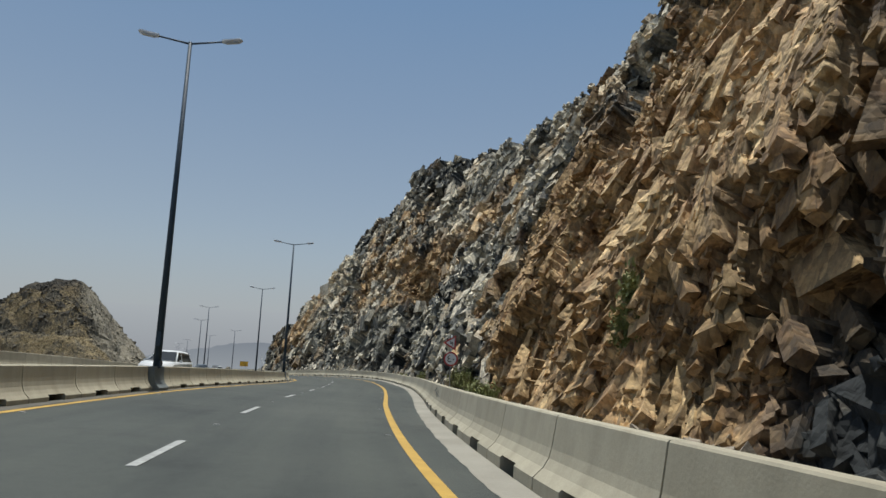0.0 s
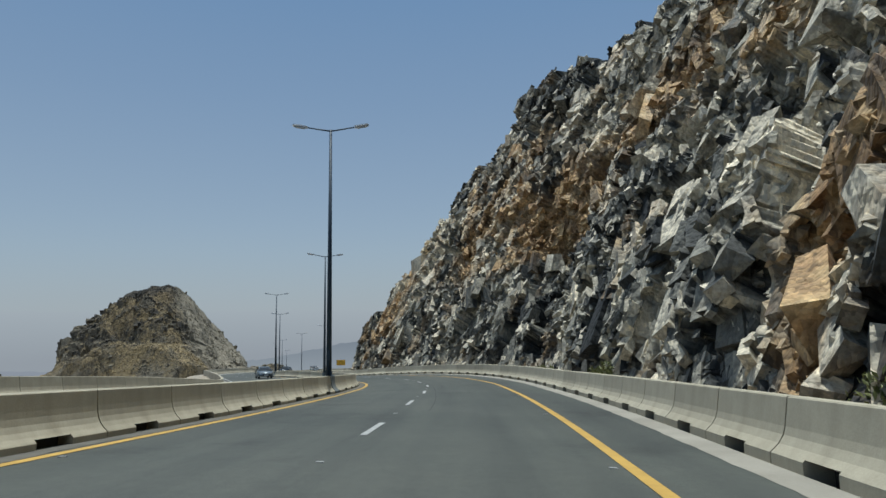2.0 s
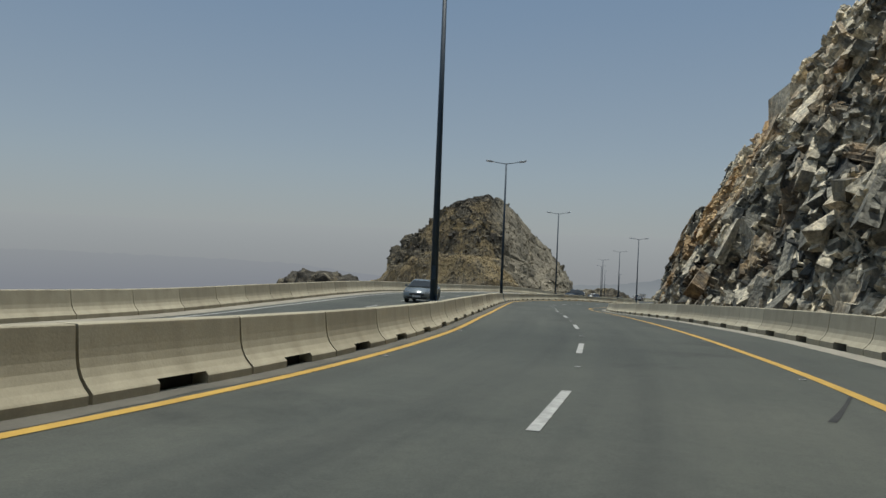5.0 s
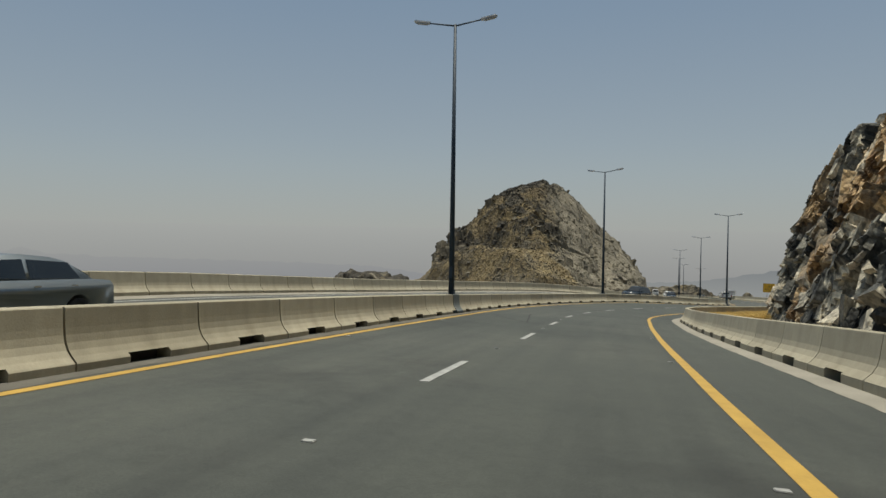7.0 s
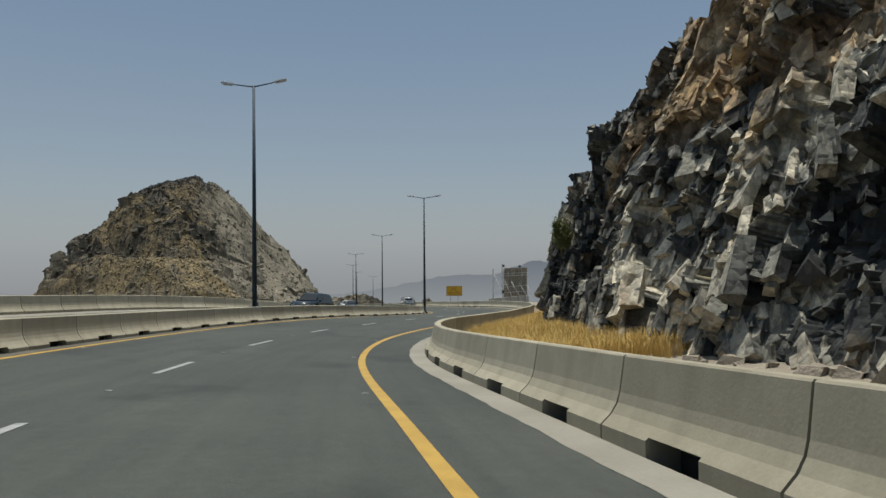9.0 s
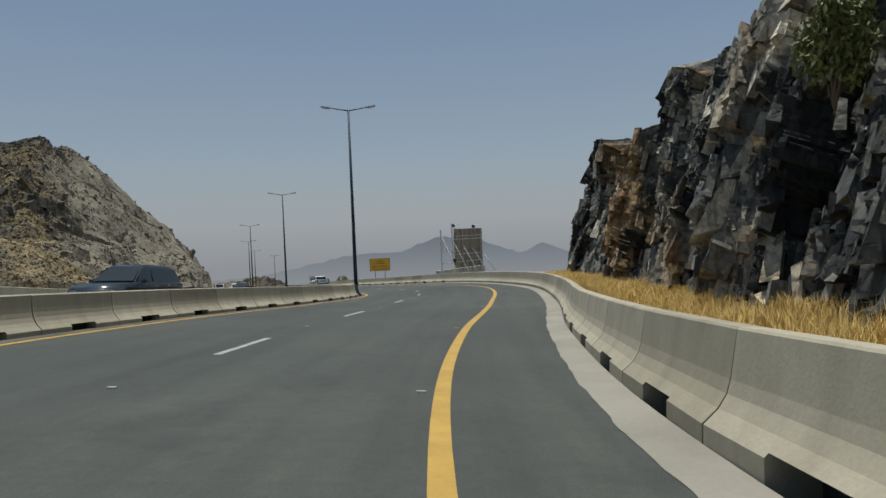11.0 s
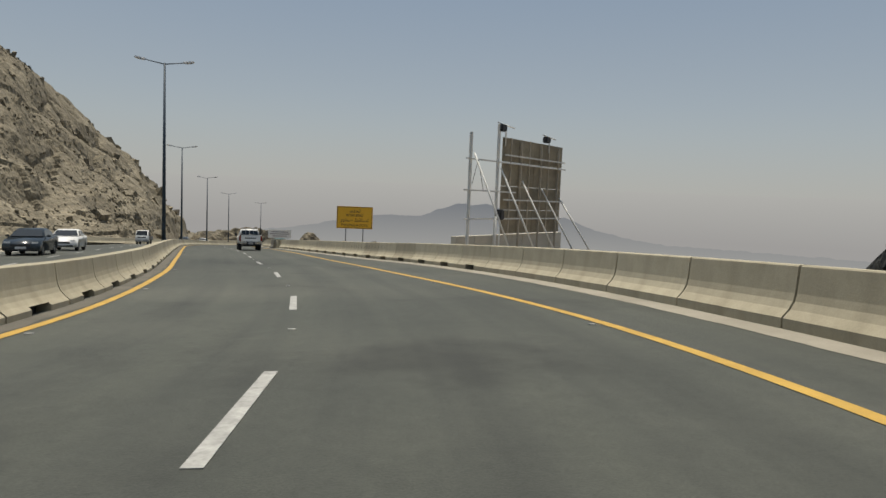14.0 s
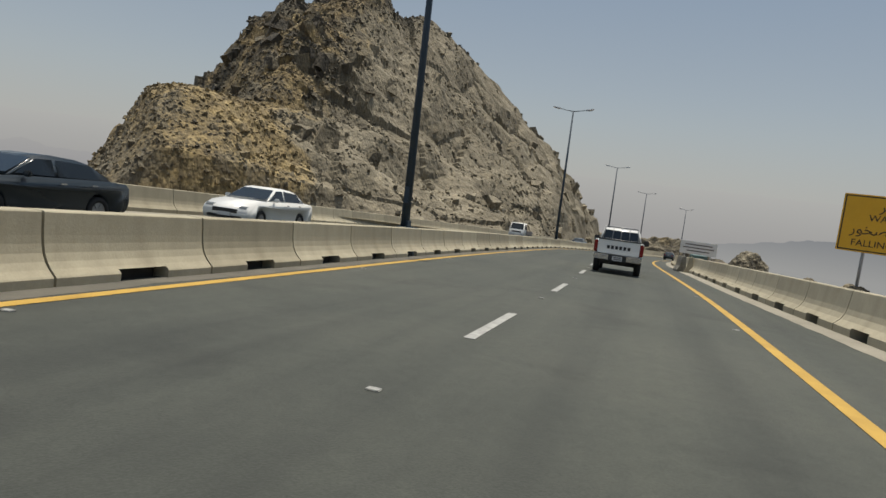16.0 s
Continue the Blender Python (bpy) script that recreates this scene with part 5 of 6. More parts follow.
# ---- signs ----
def words(text, size, mat, parent, m, name="lettering"):
    """Raised lettering in the built-in font, centred, in the plane x, z of its parent."""
    c_ = bpy.data.curves.new(name, "FONT")
    c_.body, c_.size, c_.align_x, c_.align_y, c_.extrude = text, size, "CENTER", "CENTER", 0.003
    ob = bpy.data.objects.new(name, c_)
    scene.collection.objects.link(ob)
    bpy.context.view_layer.update()
    me = bpy.data.meshes.new_from_object(ob.evaluated_get(bpy.context.evaluated_depsgraph_get()))
    bpy.data.objects.remove(ob)
    bm = bmesh.new()
    bm.from_mesh(me)
    bmesh.ops.remove_doubles(bm, verts=bm.verts, dist=1e-5)
    split_parts(name, bm, mat, parent, "", m @ pose(0, 0, 0, 90, 0, 0))


def warning_board():
    at = (Vector((-76.5, 252.6, 0)) + Vector((-73.5, 252.9, 0))) / 2
    low = road_points(341.0, 9.3, -0.6)[2]
    thing = empty("warning_sign", pose(at.x, at.y, low, 0, 0, 12), "yellow roadside warning board on two steel posts", "sign")
    top, h, w_ = -16.0 - low, 1.85, 3.0
    plate = part("panel", box_bm(((w_, 0.03, h), (0, 0, top - h / 2)), bevel=0.01), SIGN_YELLOW, thing)
    bm = bmesh.new()
    for size, x, z in (((w_ - 0.1, 0.004, 0.035), 0, top - 0.06), ((w_ - 0.1, 0.004, 0.035), 0, top - h + 0.06), ((0.035, 0.004, h - 0.12), -w_ / 2 + 0.06, top - h / 2), ((0.035, 0.004, h - 0.12), w_ / 2 - 0.06, top - h / 2)):
        add_box(bm, size, (x, -0.0175, z))
    part("border", bm, SIGN_BLACK, plate, "black border line")
    for x in (-0.72, 0.72):
        part("post", tube_bm(((x, 0.06, 0), (x, 0.06, top - 0.1), 0.05)), GALV, thing)
    for text, size, z in (("\uFEAE\uFEF3\uFEAC\uFEA4\uFE97", 0.44, 0.36), ("WARNING", 0.30, 0.74), ("\uFEAD\uFEEE\uFEA8\uFEBB \uFEC2\uFED7\uFE8E\uFEB4\uFE97", 0.44, 1.13), ("FALLING ROCKS", 0.30, 1.56)):
        words(text, size, SIGN_BLACK, plate, Matrix.Translation((0, -0.019, top - z)))


warning_board()


def bend_sign():
    thing = empty("traffic_sign", upright_pose(114.6, 7.65, 0.1, -2), "red and white bend and speed limit signs on one post", "sign")
    part("post", tube_bm(((0, 0.03, 0), (0, 0.03, 3.55), 0.035)), GALV, thing)

    def disc(name, r, y, sides, z, mat, parent, turn=0.0):
        bm = bmesh.new()
        bmesh.ops.create_cone(bm, cap_ends=True, segments=sides, radius1=r, radius2=r, depth=0.012, matrix=Matrix.Translation((0, y, z)) @ pose(0, 0, 0, 90, 0, 0) @ pose(0, 0, 0, 0, 0, turn))
        return part(name, bm, mat, parent)
    low = disc("speed_limit_disc", 0.42, -0.012, 40, 2.13, SIGN_RED, thing)
    disc("face", 0.33, -0.02, 40, 2.13, SIGN_WHITE, low)
    words("\u0664\u0660", 0.62, SIGN_BLACK, low, Matrix.Translation((0, -0.03, 2.13)), "numerals")
    high = disc("bend_triangle", 0.52, -0.012, 3, 3.08, SIGN_RED, thing, 90)
    disc("face", 0.345, -0.02, 3, 3.08, SIGN_WHITE, high, 90)
    bm = bmesh.new()
    for size, x, z, turn in (((0.045, 0.006, 0.16), -0.055, 0.06, 0), ((0.045, 0.006, 0.17), 0.005, 0.02, 40), ((0.045, 0.006, 0.17), 0.065, -0.05, 0)):
        add_box(bm, size, (x, -0.031, 3.05 + z), 0.0, pose(0, 0, 0, 0, turn, 0))
    part("bend_arrow", bm, SIGN_BLACK, high, "black double bend symbol")


bend_sign()


def direction_sign():
    thing = empty("direction_sign", upright_pose(380, 7.2, -0.3, -6), "pale roadside direction board with unreadable lines", "sign")
    plate = part("panel", box_bm(((3.1, 0.05, 1.15), (0, 0, 2.1)), bevel=0.015), SIGN_WHITE, thing)
    for x in (-1.1, 1.1):
        part("post", tube_bm(((x, 0.06, 0), (x, 0.06, 2.6), 0.045)), GALV, thing)
    for z, w_ in ((2.38, 2.3), (2.1, 2.6), (1.82, 1.9)):
        part("text_bar", box_bm(((w_, 0.01, 0.1), (0, -0.031, z))), STRIPE_GREY, plate)
    box = empty("metal_bin", upright_pose(388, 7.6, 0.0, 10), "faded green metal container beside the barrier", "container")
    part("body", box_bm(((1.5, 1.2, 1.1), (0, 0, 0.62)), bevel=0.04), GREEN_BOX, box)
    part("lid", box_bm(((1.56, 1.26, 0.07), (0, 0, 1.2)), bevel=0.02), GREEN_BOX, box)


direction_sign()


def billboard():
    """The back of an old board on a steel frame, x along the board, -y towards the road."""
    low = -17.9
    along = Vector((2.6, 5.25, 0)).normalized()
    m = Matrix((along, Vector((-along.y, along.x, 0)), Vector((0, 0, 1)))).transposed().to_4x4()
    m.translation = (-60.54, 229.84, low)
    thing = empty("billboard", m, "old billboard seen from behind on a pale steel frame with floodlights", "billboard")
    top, bot, wide = 5.8, 1.45, 5.8
    board = empty("board", Matrix(), "", "")
    board.parent = thing
    cols, rows_ = 4, 4
    for i in range(cols):
        for j in range(rows_):
            w_, h_ = wide / cols, (top - bot) / rows_
            part("panel_sheet", box_bm(((w_ - 0.02, 0.03, h_ - 0.02), ((i + 0.5) * w_, 0.05 + 0.006 * ((i + j) % 2), bot + (j + 0.5) * h_)), bevel=0.006), BOARD, board)
    for x in (-2.62, -0.5, 1.5, 3.4, 5.2):
        tall = {-2.62: 5.75, -0.5: 6.3}.get(x, 5.7)
        thick = 0.13 if x < 0 else 0.07
        part("upright", box_bm(((thick, 0.10, tall), (x, -0.06, tall / 2)), bevel=0.012), PALE_STEEL if x < 0 else BATTEN, thing, "pale painted steel upright" if x < 0 else "weathered wooden upright")
    for x in (0.7, 2.4, 4.3):
        part("batten", box_bm(((0.06, 0.05, top - bot), (x, 0.01, (top + bot) / 2))), BATTEN, thing)
    for z, x0, x1 in ((4.65, -3.0, 5.9), (3.35, -3.1, 1.0), (2.15, -3.0, 5.7), (5.0, 0.0, 5.8), (3.0, 0.0, 5.8)):
        part("rail", box_bm(((x1 - x0, 0.05, 0.06), ((x0 + x1) / 2, -0.13, z))), PALE_STEEL, thing)
    for x, z in ((-2.5, 4.9), (-0.4, 4.4), (1.5, 3.9), (3.4, 3.6), (5.3, 3.2)):
        part("brace", tube_bm(((x, -0.16, z), (x + 0.9, -2.0, 0.0), 0.038)), PALE_STEEL, thing)
    for x, z in ((-0.2, 6.25), (3.9, 6.1)):
        part("lamp_arm", tube_bm(((x + 0.35, 0, 5.4), (x + 0.35, 0, z + 0.1), 0.035), ((x - 0.5, -0.1, z + 0.1), (x + 1.4, 0.2, z + 0.05), 0.03)), PALE_STEEL, thing)
        part("floodlight", box_bm(((0.42, 0.26, 0.30), (x - 0.1, -0.1, z - 0.1)), bevel=0.04), PLASTIC, thing, "black floodlight")
    part("floodlight", box_bm(((0.34, 0.3, 0.45), (-1.0, -0.6, 2.35)), bevel=0.05), PLASTIC, thing, "black floodlight")
    part("lamp_post", tube_bm(((-1.0, -0.6, 0.3), (-1.0, -0.6, 2.15), 0.035), ((-1.25, -0.5, 0.3), (-1.2, -0.55, 2.3), 0.03)), PALE_STEEL, thing)
    part("cable", tube_bm(((-2.1, -0.1, 4.65), (-2.5, -0.1, 3.6), 0.012), ((-2.1, -0.1, 4.65), (-1.6, -0.1, 3.3), 0.012)), PLASTIC, thing, "hanging black cable")
    wall = empty("parapet", m @ Matrix.Translation((0, 0.25, 0)), "low pale block wall under the billboard", "wall")
    for i in range(7):
        part("block", box_bm(((1.33, 0.3, 1.4), (-2.35 + 1.36 * i, 0.1, 0.7)), bevel=0.015), PALE_BLOCK, wall)


billboard()


# ---- vehicles: y ahead, x to the right, z up ----
def slab(bm, outline, width_at, mat=0):
    """A body pressed from a side outline of (y, z); width_at gives its half width there."""
    a = [bm.verts.new((-width_at(y, z), y, z)) for y, z in outline]
    b_ = [bm.verts.new((width_at(y, z), y, z)) for y, z in outline]
    k = len(outline)
    fs = [bm.faces.new((a[i], a[(i + 1) % k], b_[(i + 1) % k], b_[i])) for i in range(k)] + [bm.faces.new(a[::-1]), bm.faces.new(b_)]
    for f in fs:
        f.material_index = mat
    bmesh.ops.recalc_face_normals(bm, faces=fs)
    return fs


def arch(yc, r, z0, steps=9):
    """Points of a wheel arch, front to back, over a sill at z0."""
    lift = 0.36
    a0 = math.asin(max(-1, min(1, (z0 - lift) / r)))
    return [(yc + r * math.cos(a0 + (math.pi - 2 * a0) * i / (steps - 1)), lift + r * math.sin(a0 + (math.pi - 2 * a0) * i / (steps - 1))) for i in range(steps)]


def rounded(bm, offset, angle=35):
    es = [e for e in bm.edges if len(e.link_faces) == 2 and e.calc_face_angle(0) > radians(angle)]
    bmesh.ops.bevel(bm, geom=es, offset=offset, segments=2, affect="EDGES", clamp_overlap=True)
    for f in bm.faces:
        f.smooth = True


def wheel(parent, x, y, r, wide, hub=RIM):
    side = 1 if x > 0 else -1
    bm = bmesh.new()
    prof_ = [(r * 0.62, -wide / 2), (r * 0.93, -wide / 2), (r, -wide / 2 + 0.035), (r, wide / 2 - 0.035), (r * 0.93, wide / 2), (r * 0.62, wide / 2)]
    rings = []
    for i in range(28):
        a = 2 * math.pi * i / 28
        rings.append([bm.verts.new((x + o, y + q * math.cos(a), r + q * math.sin(a))) for q, o in prof_])
    for i in range(28):
        for j in range(len(prof_)):
            k = (j + 1) % len(prof_)
            bm.faces.new((rings[i][j], rings[i][k], rings[(i + 1) % 28][k], rings[(i + 1) % 28][j])).smooth = True
    bmesh.ops.recalc_face_normals(bm, faces=bm.faces)
    tyre = part("wheel", bm, TYRE, parent, "black rubber tyre")
    bm = bmesh.new()
    turn = pose(0, 0, 0, 0, 90, 0)
    bmesh.ops.create_cone(bm, cap_ends=True, segments=28, radius1=r * 0.64, radius2=r * 0.64, depth=wide * 0.7, matrix=Matrix.Translation((x, y, r)) @ turn)
    for i in range(6):
        a = math.pi * i / 3
        add_box(bm, (0.03, 0.07, r * 0.42), (x + side * wide * 0.36, y + math.cos(a) * r * 0.36, r + math.sin(a) * r * 0.36), 0.0, pose(0, 0, 0, math.degrees(a) - 90, 0, 0))
    add_tube(bm, (x, y, r), (x + side * wide * 0.45, y, r), 0.075, 0.06, 12)
    part("rim", bm, hub, tyre, "grey wheel rim")


def glass_side(bm, pts, width_at, lift=0.012):
    for sx in (-1, 1):
        vs = [bm.verts.new((sx * (width_at(y, z) + lift), y, z)) for y, z in pts]
        f = bm.faces.new(vs if sx > 0 else vs[::-1])


def pane(bm, y0, z0, y1, z1, width_at, inset=0.07, lift=0.014):
    """A sloping screen between two heights of a cabin."""
    d = Vector((0, z1 - z0, -(y1 - y0))).normalized() * lift
    if d.z < 0:
        d = -d
    vs = [Vector((sx * (width_at(y, z) - inset), y, z)) + d for sx, y, z in ((-1, y0, z0), (1, y0, z0), (1, y1, z1), (-1, y1, z1))]
    bm.faces.new([bm.verts.new(v_) for v_ in vs])


def sedan(name, m, paint, label, group="", tall=1.0, boot=True):
    thing = empty(name, m, label, "car", group)
    zb = 0.24
    if boot:
        outline = [(-2.2, zb + 0.1), (-2.27, 0.55), (-2.22, 0.92), (-2.1, 1.0), (-1.6, 1.03), (0.95, 0.97), (1.75, 0.84), (2.15, 0.68), (2.27, 0.5), (2.2, zb)]
        cabin = [(-1.72, 1.0), (-1.12, 1.36), (-0.75, 1.43), (-0.1, 1.46), (0.3, 1.40), (1.12, 0.95)]
    else:
        outline = [(-2.2, zb + 0.1), (-2.27, 0.55), (-2.25, 0.95), (-2.2, 1.02), (-1.6, 1.04), (0.95, 1.0), (1.75, 0.92), (2.12, 0.78), (2.25, 0.5), (2.2, zb)]
        cabin = [(-2.2, 1.0), (-1.98, 1.5), (-1.6, 1.62), (-0.1, 1.64), (0.25, 1.58), (1.1, 0.98)]
    front, rear = arch(1.38, 0.37, zb), arch(-1.3, 0.37, zb)
    wb = lambda y, z: 0.885 - 0.10 * max(0, abs(y) - 1.7) ** 1.3 - 0.25 * max(0, 0.45 - z) * 0.4
    top_z = max(z for _, z in cabin)
    wc_ = lambda y, z: 0.83 - 0.22 * (z - 0.95) / (top_z - 0.95)
    bm = bmesh.new()
    slab(bm, outline + front + rear, wb)
    rounded(bm, 0.035)
    body = part("body", bm, paint, thing)
    bm = bmesh.new()
    slab(bm, cabin, wc_)
    rounded(bm, 0.04, 20)
    part("roof", bm, paint, thing)
    bm = bmesh.new()
    zt = top_z - 0.09
    pb = cabin[0][0] + (0.5 if boot else 0.25)
    glass_side(bm, [(-0.16, 1.02), (-0.16, zt), (pb + 0.12, zt - 0.03), (pb - 0.1, 1.04)][::-1], wc_)
    glass_side(bm, [(0.88, 1.02), (0.34, zt - 0.02), (-0.08, zt), (-0.08, 1.02)], wc_)
    split_parts("side_window", bm, CAR_GLASS, thing, "dark side window glass")
    bm = bmesh.new()
    a, b_ = cabin[-1], cabin[-2]
    pane(bm, a[0] - 0.1, a[1] + 0.06, b_[0] + 0.06, b_[1] - 0.04, wc_)
    part("windscreen", bm, CAR_GLASS, thing, "dark windscreen")
    bm = bmesh.new()
    a, b_ = cabin[0], cabin[1]
    pane(bm, a[0] + 0.06, a[1] + 0.07, b_[0] - 0.03, b_[1] - 0.03, wc_)
    part("rear_window", bm, CAR_GLASS, thing)
    part("grille", box_bm(((0.95, 0.05, 0.16), (0, 2.235, 0.52)), ((1.3, 0.05, 0.10), (0, 2.235, 0.33)), bevel=0.02), PLASTIC, body, "black grille")
    for sx in (-1, 1):
        part("headlight", box_bm(((0.36, 0.22, 0.13), (sx * 0.63, 2.08, 0.66)), bevel=0.04), CLEAR_LENS, body, "clear headlight")
        part("tail_light", box_bm(((0.34, 0.14, 0.15), (sx * 0.62, -2.19, 0.86)), bevel=0.03), RED_LENS, body, "red tail light")
        part("mirror", box_bm(((0.2, 0.12, 0.13), (sx * 0.97, 0.72, 1.03)), bevel=0.035), paint, thing)
        part("door_handle", box_bm(((0.03, 0.16, 0.03), (sx * 0.89, -0.25, 0.88)), ((0.03, 0.16, 0.03), (sx * 0.89, -1.1, 0.9)), bevel=0.008), CHROME, body)
        for y in (1.38, -1.3):
            wheel(thing, sx * 0.76, y, 0.325, 0.2)
    part("number_plate", box_bm(((0.5, 0.02, 0.12), (0, 2.275, 0.42)), bevel=0.005), PLATE, body, "pale number plate")
    return thing


def pickup(m, label):
    thing = empty("pickup_truck", m, label, "pickup truck")
    zb = 0.52
    wb = lambda y, z: 0.885 - 0.07 * max(0, y - 1.9) ** 1.2 - 0.05 * max(0, 0.7 - z)
    front = arch(1.72, 0.46, zb)
    bm = bmesh.new()
    slab(bm, [(-0.98, zb), (-0.98, 1.22), (1.2, 1.2), (2.1, 1.12), (2.5, 0.98), (2.62, 0.78), (2.6, zb)] + front, wb)
    rounded(bm, 0.04)
    body = part("body", bm, WHITE_CAR, thing)
    cabin = [(-0.98, 1.18), (-0.86, 1.68), (-0.6, 1.76), (0.2, 1.77), (0.42, 1.70), (1.28, 1.17)]
    wc_ = lambda y, z: 0.84 - 0.17 * (z - 1.18) / 0.59
    bm = bmesh.new()
    slab(bm, cabin, wc_)
    rounded(bm, 0.045, 20)
    part("cab", bm, WHITE_CAR, thing)
    bm = bmesh.new()
    glass_side(bm, [(0.02, 1.24), (0.02, 1.66), (-0.7, 1.65), (-0.82, 1.24)][::-1], wc_)
    glass_side(bm, [(1.0, 1.22), (0.42, 1.63), (0.1, 1.66), (0.1, 1.24)], wc_)
    split_parts("side_window", bm, CAR_GLASS, thing, "dark side window glass")
    bm = bmesh.new()
    pane(bm, -0.99, 1.27, -0.885, 1.66, wc_, 0.06, 0.02)
    part("rear_window", bm, CAR_GLASS, thing, "dark rear window")
    bm = bmesh.new()
    pane(bm, 1.19, 1.24, 0.5, 1.67, wc_)
    part("windscreen", bm, CAR_GLASS, thing)
    # the load bed
    rear = arch(-1.36, 0.46, zb)
    for sx in (-1, 1):
        bm = bmesh.new()
        outline = [(-2.56, zb + 0.14), (-2.56, 1.27), (-1.0, 1.27), (-1.0, zb)] + rear
        a = [bm.verts.new((sx * 0.885, y, z)) for y, z in outline]
        b_ = [bm.verts.new((sx * 0.80, y, z)) for y, z in outline]
        k = len(outline)
        for i in range(k):
            bm.faces.new((a[i], a[(i + 1) % k], b_[(i + 1) % k], b_[i]))
        bm.faces.new(a), bm.faces.new(b_[::-1])
        bmesh.ops.recalc_face_normals(bm, faces=bm.faces)
        rounded(bm, 0.02)
        side = part("bed_side", bm, WHITE_CAR, thing)
        part("bed_rail", box_bm(((0.10, 1.56, 0.03), (sx * 0.845, -1.78, 1.285)), bevel=0.01), PLASTIC, side, "black bed rail")
        bm = bmesh.new()
        for y0, y1, z0, z1, h in ((-2.1, -1.05, 1.14, 1.14, 0.05), (-2.05, -1.0, 1.05, 1.06, 0.035)):
            add_box(bm, (0.006, y1 - y0, h), (sx * 0.889, (y0 + y1) / 2, (z0 + z1) / 2))
        part("stripe", bm, STRIPE_RED, side, "dark red side stripe")
        bm = bmesh.new()
        for i in range(12):
            y = -0.9 + 0.15 * i
            drop = 0.0 + 0.012 * i * i * 0.16
            add_box(bm, (0.006, 0.16, 0.05 + 0.10 * math.sin(math.pi * min(1, (i + 2) / 13))), (sx * 0.890, y, 1.08 - drop - 0.01 * i), 0.0, pose(0, 0, 0, -6 - 1.2 * i, 0, 0))
        part("stripe", bm, STRIPE_GREY, body, "grey sweeping side stripe")
        bm = bmesh.new()
        add_box(bm, (0.13, 0.16, 0.46), (sx * 0.835, -2.53, 1.0), 0.03)
        part("tail_light", bm, RED_LENS, thing, "dark red tail light")
        part("mirror", box_bm(((0.21, 0.13, 0.24), (sx * 1.02, 0.95, 1.30)), ((0.16, 0.05, 0.04), (sx * 0.9, 0.95, 1.23)), bevel=0.03), PLASTIC, thing, "black door mirror")
        part("door_handle", box_bm(((0.03, 0.17, 0.04), (sx * 0.895, -0.62, 1.07)), ((0.03, 0.17, 0.04), (sx * 0.895, 0.28, 1.06)), bevel=0.01), CHROME, body, "chrome door handles")
        part("headlight", box_bm(((0.34, 0.3, 0.2), (sx * 0.66, 2.42, 0.92)), bevel=0.05), CLEAR_LENS, body)
        for y in (1.72, -1.36):
            wheel(thing, sx * 0.775, y, 0.375, 0.235)
    part("bed_floor", box_bm(((1.6, 1.55, 0.05), (0, -1.77, 0.78)), ((1.6, 0.05, 0.45), (0, -1.03, 1.02)), bevel=0.01), PLASTIC, thing, "dark load bed floor")
    gate = part("tailgate", box_bm(((1.52, 0.07, 0.52), (0, -2.56, 1.0)), bevel=0.02), WHITE_CAR, thing, "white tailgate")
    part("top_trim", box_bm(((1.56, 0.10, 0.045), (0, -2.555, 1.285)), bevel=0.012), PLASTIC, gate, "black tailgate trim")
    bm = bmesh.new()
    for i in range(6):
        add_box(bm, (0.10, 0.008, 0.13), (-0.375 + 0.15 * i, -2.598, 1.0), 0.003)
    part("emblem_bars", bm, PLASTIC, gate, "row of dark plain marks")
    part("handle", box_bm(((0.22, 0.02, 0.07), (0, -2.6, 1.17)), bevel=0.008), WHITE_CAR, gate)
    bumper = part("bumper", box_bm(((1.74, 0.2, 0.2), (0, -2.64, 0.62)), bevel=0.035), CHROME, thing, "dull chrome rear bumper")
    part("plate_recess", box_bm(((0.66, 0.03, 0.24), (0, -2.745, 0.60)), bevel=0.01), PLASTIC, bumper)
    number = part("number_plate", box_bm(((0.36, 0.015, 0.17), (0.0, -2.766, 0.60)), bevel=0.004), PLATE, bumper, "pale number plate with plain bars")
    part("bar", box_bm(((0.28, 0.004, 0.035), (0, -2.776, 0.635)), ((0.28, 0.004, 0.035), (0, -2.776, 0.57))), STRIPE_GREY, number)
    part("underbody", box_bm(((1.0, 4.3, 0.16), (0, 0, 0.47)), ((1.5, 0.12, 0.12), (0, -1.36, 0.375)), ((1.5, 0.12, 0.12), (0, 1.72, 0.375)), ((0.35, 0.2, 0.14), (-0.45, -2.4, 0.45)), bevel=0.01), PLASTIC, thing, "dark chassis and axles")
    # guard frame behind the rear window
    rack = part("guard_frame", tube_bm(((-0.70, -1.08, 1.28), (-0.62, -1.02, 1.80), 0.022), ((0.70, -1.08, 1.28), (0.62, -1.02, 1.80), 0.022), ((-0.62, -1.02, 1.80), (0.62, -1.02, 1.80), 0.022), ((-0.75, -1.08, 1.30), (0.75, -1.08, 1.30), 0.022)), GALV, thing, "steel guard frame behind the cab")
    for x in (-0.33, 0.0, 0.33):
        part("bar", tube_bm(((x, -1.08, 1.30), (x * 0.93, -1.02, 1.80), 0.016)), GALV, rack)
    return thing


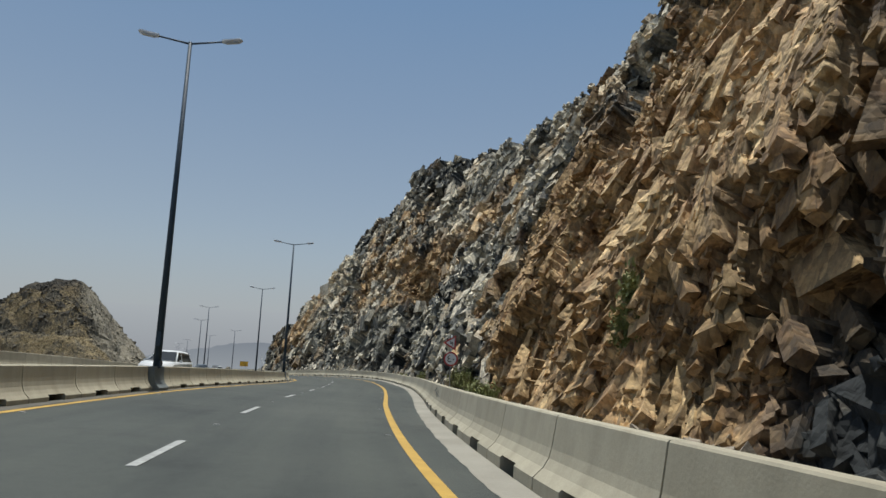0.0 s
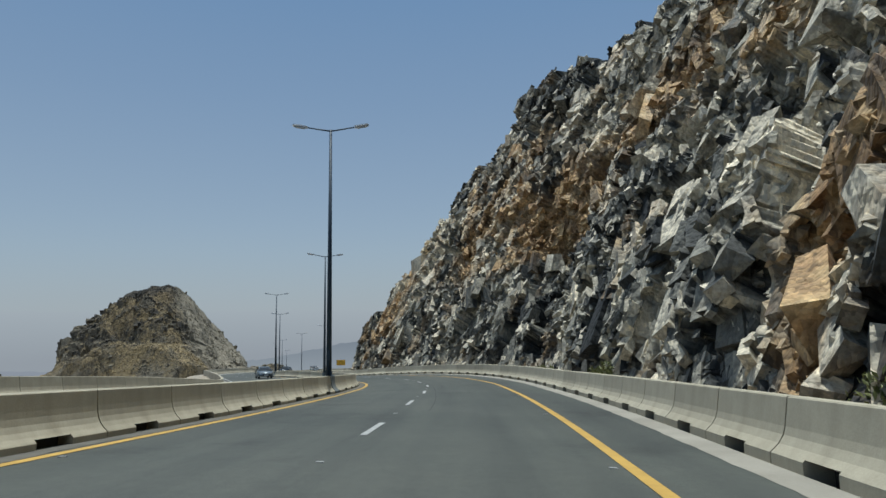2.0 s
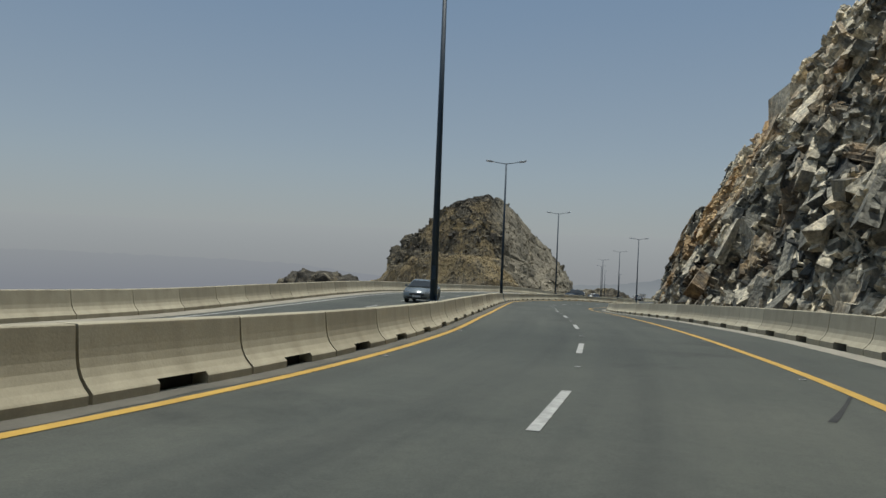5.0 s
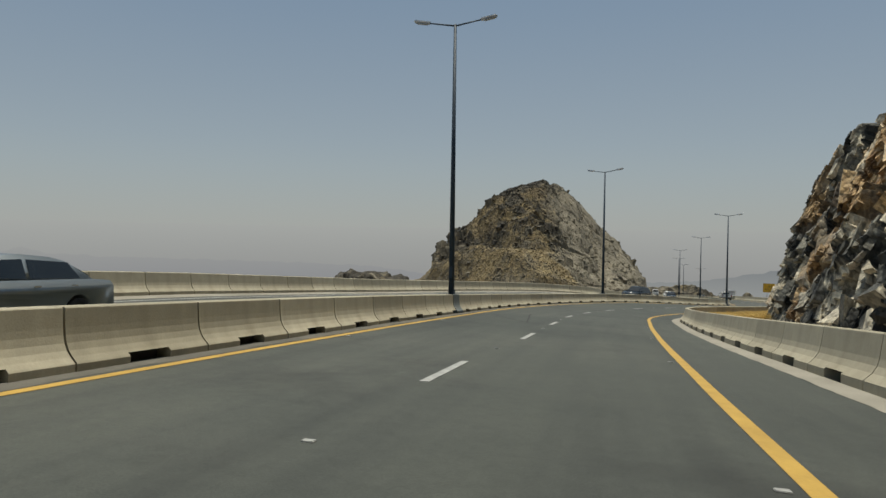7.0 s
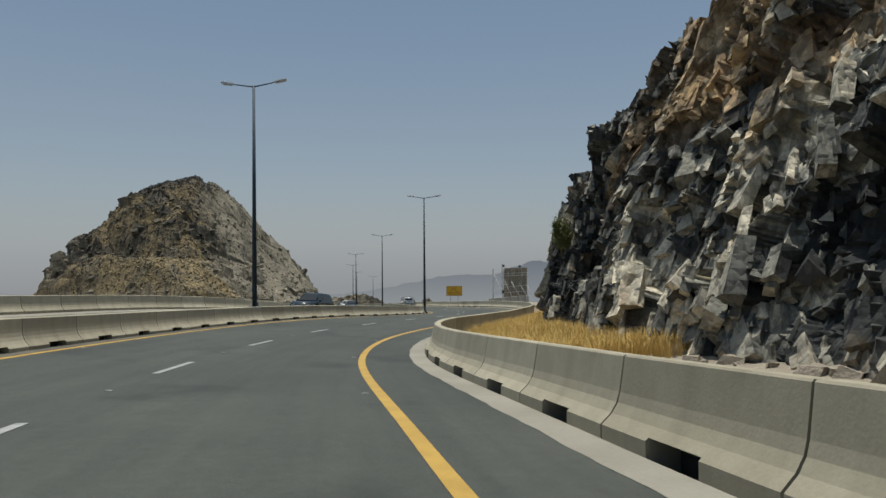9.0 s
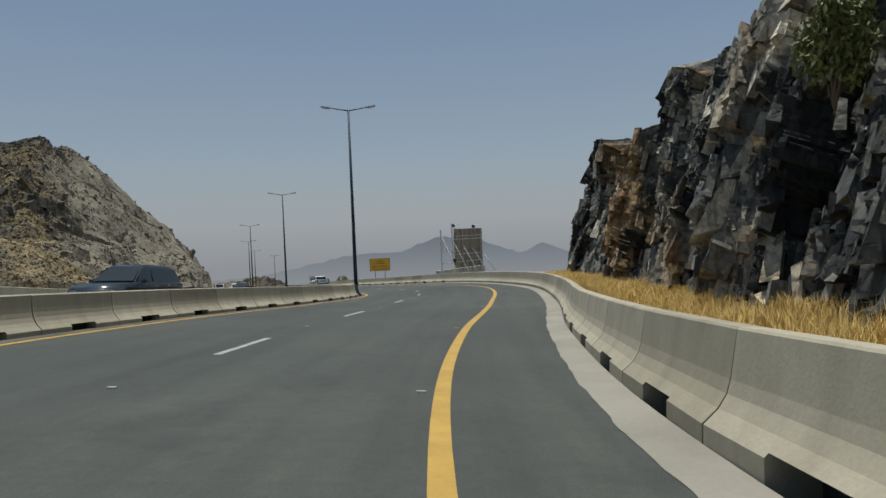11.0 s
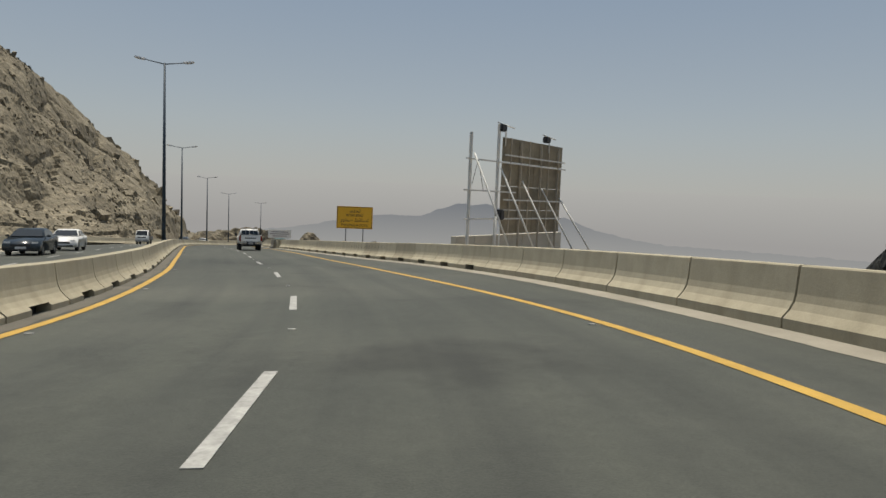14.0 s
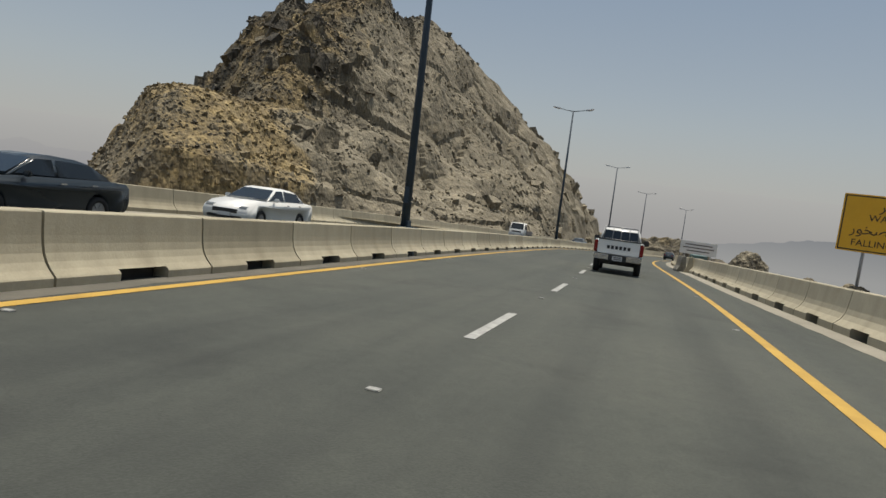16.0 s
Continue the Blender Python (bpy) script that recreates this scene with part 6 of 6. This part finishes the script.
def small_truck(m):
    """A cab-over light truck with a low dark load bed."""
    thing = empty("small_truck", m, "small white cab-over truck with a dark load bed", "truck")
    cab_w = lambda y, z: 0.86 - 0.10 * max(0, (z - 1.15) / 0.85)
    bm = bmesh.new()
    slab(bm, [(0.75, 0.45), (0.75, 1.98), (0.95, 2.04), (1.75, 2.02), (2.12, 1.25), (2.2, 0.85), (2.18, 0.42)] + arch(1.45, 0.40, 0.44), cab_w)
    rounded(bm, 0.05)
    cab = part("cab", bm, WHITE_CAR, thing, "white steel cab")
    bm = bmesh.new()
    pane(bm, 2.10, 1.28, 1.80, 1.94, cab_w, 0.09, 0.02)
    part("windscreen", bm, CAR_GLASS, thing, "dark windscreen")
    bm = bmesh.new()
    glass_side(bm, [(1.95, 1.28), (1.72, 1.88), (0.95, 1.88), (0.95, 1.28)], cab_w)
    split_parts("side_window", bm, CAR_GLASS, thing, "dark side window glass")
    part("grille", box_bm(((1.1, 0.05, 0.16), (0, 2.19, 1.02)), bevel=0.015), PLASTIC, cab, "dark grille")
    part("bumper", box_bm(((1.66, 0.16, 0.22), (0, 2.2, 0.55)), bevel=0.04), GALV, thing, "grey front bumper")
    part("number_plate", box_bm(((0.42, 0.02, 0.14), (0, 2.29, 0.55)), bevel=0.005), PLATE, cab)
    for sx in (-1, 1):
        part("headlight", box_bm(((0.3, 0.06, 0.17), (sx * 0.62, 2.19, 0.78)), bevel=0.03), CLEAR_LENS, cab, "clear headlight")
        part("mirror", box_bm(((0.1, 0.1, 0.3), (sx * 1.0, 1.95, 1.5)), ((0.2, 0.03, 0.03), (sx * 0.92, 1.97, 1.6)), bevel=0.012), PLASTIC, thing, "black door mirror")
        part("bed_side", box_bm(((0.05, 2.9, 0.42), (sx * 0.86, -0.8, 1.02)), bevel=0.012), STRIPE_GREY, thing, "dark grey drop side")
        wheel(thing, sx * 0.72, 1.45, 0.34, 0.2)
        wheel(thing, sx * 0.72, -1.35, 0.34, 0.2)
    part("load_bed", box_bm(((1.7, 2.95, 0.14), (0, -0.8, 0.76)), bevel=0.015), PLASTIC, thing, "dark load bed")
    part("headboard", box_bm(((1.7, 0.05, 0.85), (0, 0.66, 1.25)), bevel=0.012), STRIPE_GREY, thing, "dark headboard behind the cab")
    part("tailgate", box_bm(((1.7, 0.05, 0.42), (0, -2.26, 1.02)), bevel=0.012), STRIPE_GREY, thing)
    part("chassis", box_bm(((0.7, 4.1, 0.2), (0, -0.1, 0.55)), ((1.4, 0.12, 0.12), (0, 1.45, 0.34)), ((1.4, 0.12, 0.12), (0, -1.35, 0.34)), bevel=0.012), PLASTIC, thing, "dark chassis and axles")


# loose barrier blocks set end-on where the edge barrier breaks off
SOOTY = mottled("sooty concrete", (0.05, 0.05, 0.045), (0.30, 0.28, 0.23), 2.2, 0.9, 20, 0.3)
end_prof = [(0.32, 0.0), (0.32, 0.12), (0.19, 0.36), (0.11, 0.94), (0.09, 0.96)]
end_outline = end_prof + [(-x, z) for x, z in end_prof[::-1]]
bm = bmesh.new()
ends = [[bm.verts.new((x, y, z)) for x, z in end_outline] for y in (-0.6, 0.6)]
for i in range(len(end_outline)):
    j = (i + 1) % len(end_outline)
    bm.faces.new((ends[0][i], ends[0][j], ends[1][j], ends[1][i]))
bm.faces.new(ends[0][::-1]), bm.faces.new(ends[1])
bmesh.ops.recalc_face_normals(bm, faces=bm.faces)
bmesh.ops.bevel(bm, geom=list(bm.edges), offset=0.015, segments=1, affect="EDGES")
end_block = bpy.data.meshes.new("barrier_block")
bm.to_mesh(end_block)
bm.free()
for mat_, s, lat, turn in ((SOOTY, 359.6, 5.0, 8), (CONCRETE, 358.6, 5.45, -6), (SOOTY, 357.6, 5.8, 4)):
    me = end_block.copy()
    me.materials.append(mat_)
    ob = tagged(new("barrier_block", me), "loose weathered concrete barrier block beside the edge barrier", "barrier block", "loose barrier blocks")
    ob.matrix_world = road_pose(s, lat - 0.15, 0.0, turn)

pickup(road_pose(345.0, 1.15, 0.0, -1.0), "white double-cab pickup truck with dark side stripes on the road")
sedan("sedan_car", road_pose(338.0, -11.3, 0.0, 180), WHITE_CAR, "white sedan on the opposite carriageway", "cars on the opposite carriageway")
sedan("sedan_car", road_pose(328.3, -11.4, 0.0, 180), DARK_CAR, "dark grey sedan on the opposite carriageway", "cars on the opposite carriageway")
sedan("sedan_car", road_pose(197.0, -8.6, 0.0, 180), SILVER_CAR, "silver grey sedan on the opposite carriageway beside the median", "cars on the opposite carriageway")
small_truck(road_pose(391.0, -11.6, 0.0, 180))
sedan("sedan_car", road_pose(417.0, -9.2, 0.0, 180), SILVER_CAR, "silver sedan on the opposite carriageway beside the rocky hill", "cars on the opposite carriageway")
sedan("sedan_car", road_pose(441.0, -9.0, 0.0, 180), WHITE_CAR, "white sedan on the opposite carriageway", "cars on the opposite carriageway")
sedan("estate_car", road_pose(115.2, -8.7, 0.0, 180), WHITE_CAR, "white estate car on the opposite carriageway", "cars on the opposite carriageway", boot=False)
sedan("estate_car", road_pose(267.8, -8.9, 0.0, 180), DARK_CAR, "dark blue-grey estate car on the opposite carriageway", "cars on the opposite carriageway", boot=False)
sedan("sedan_car", road_pose(446.0, 1.8, 0.0, 0), DARK_CAR, "dark car far ahead on the road", "cars far ahead")
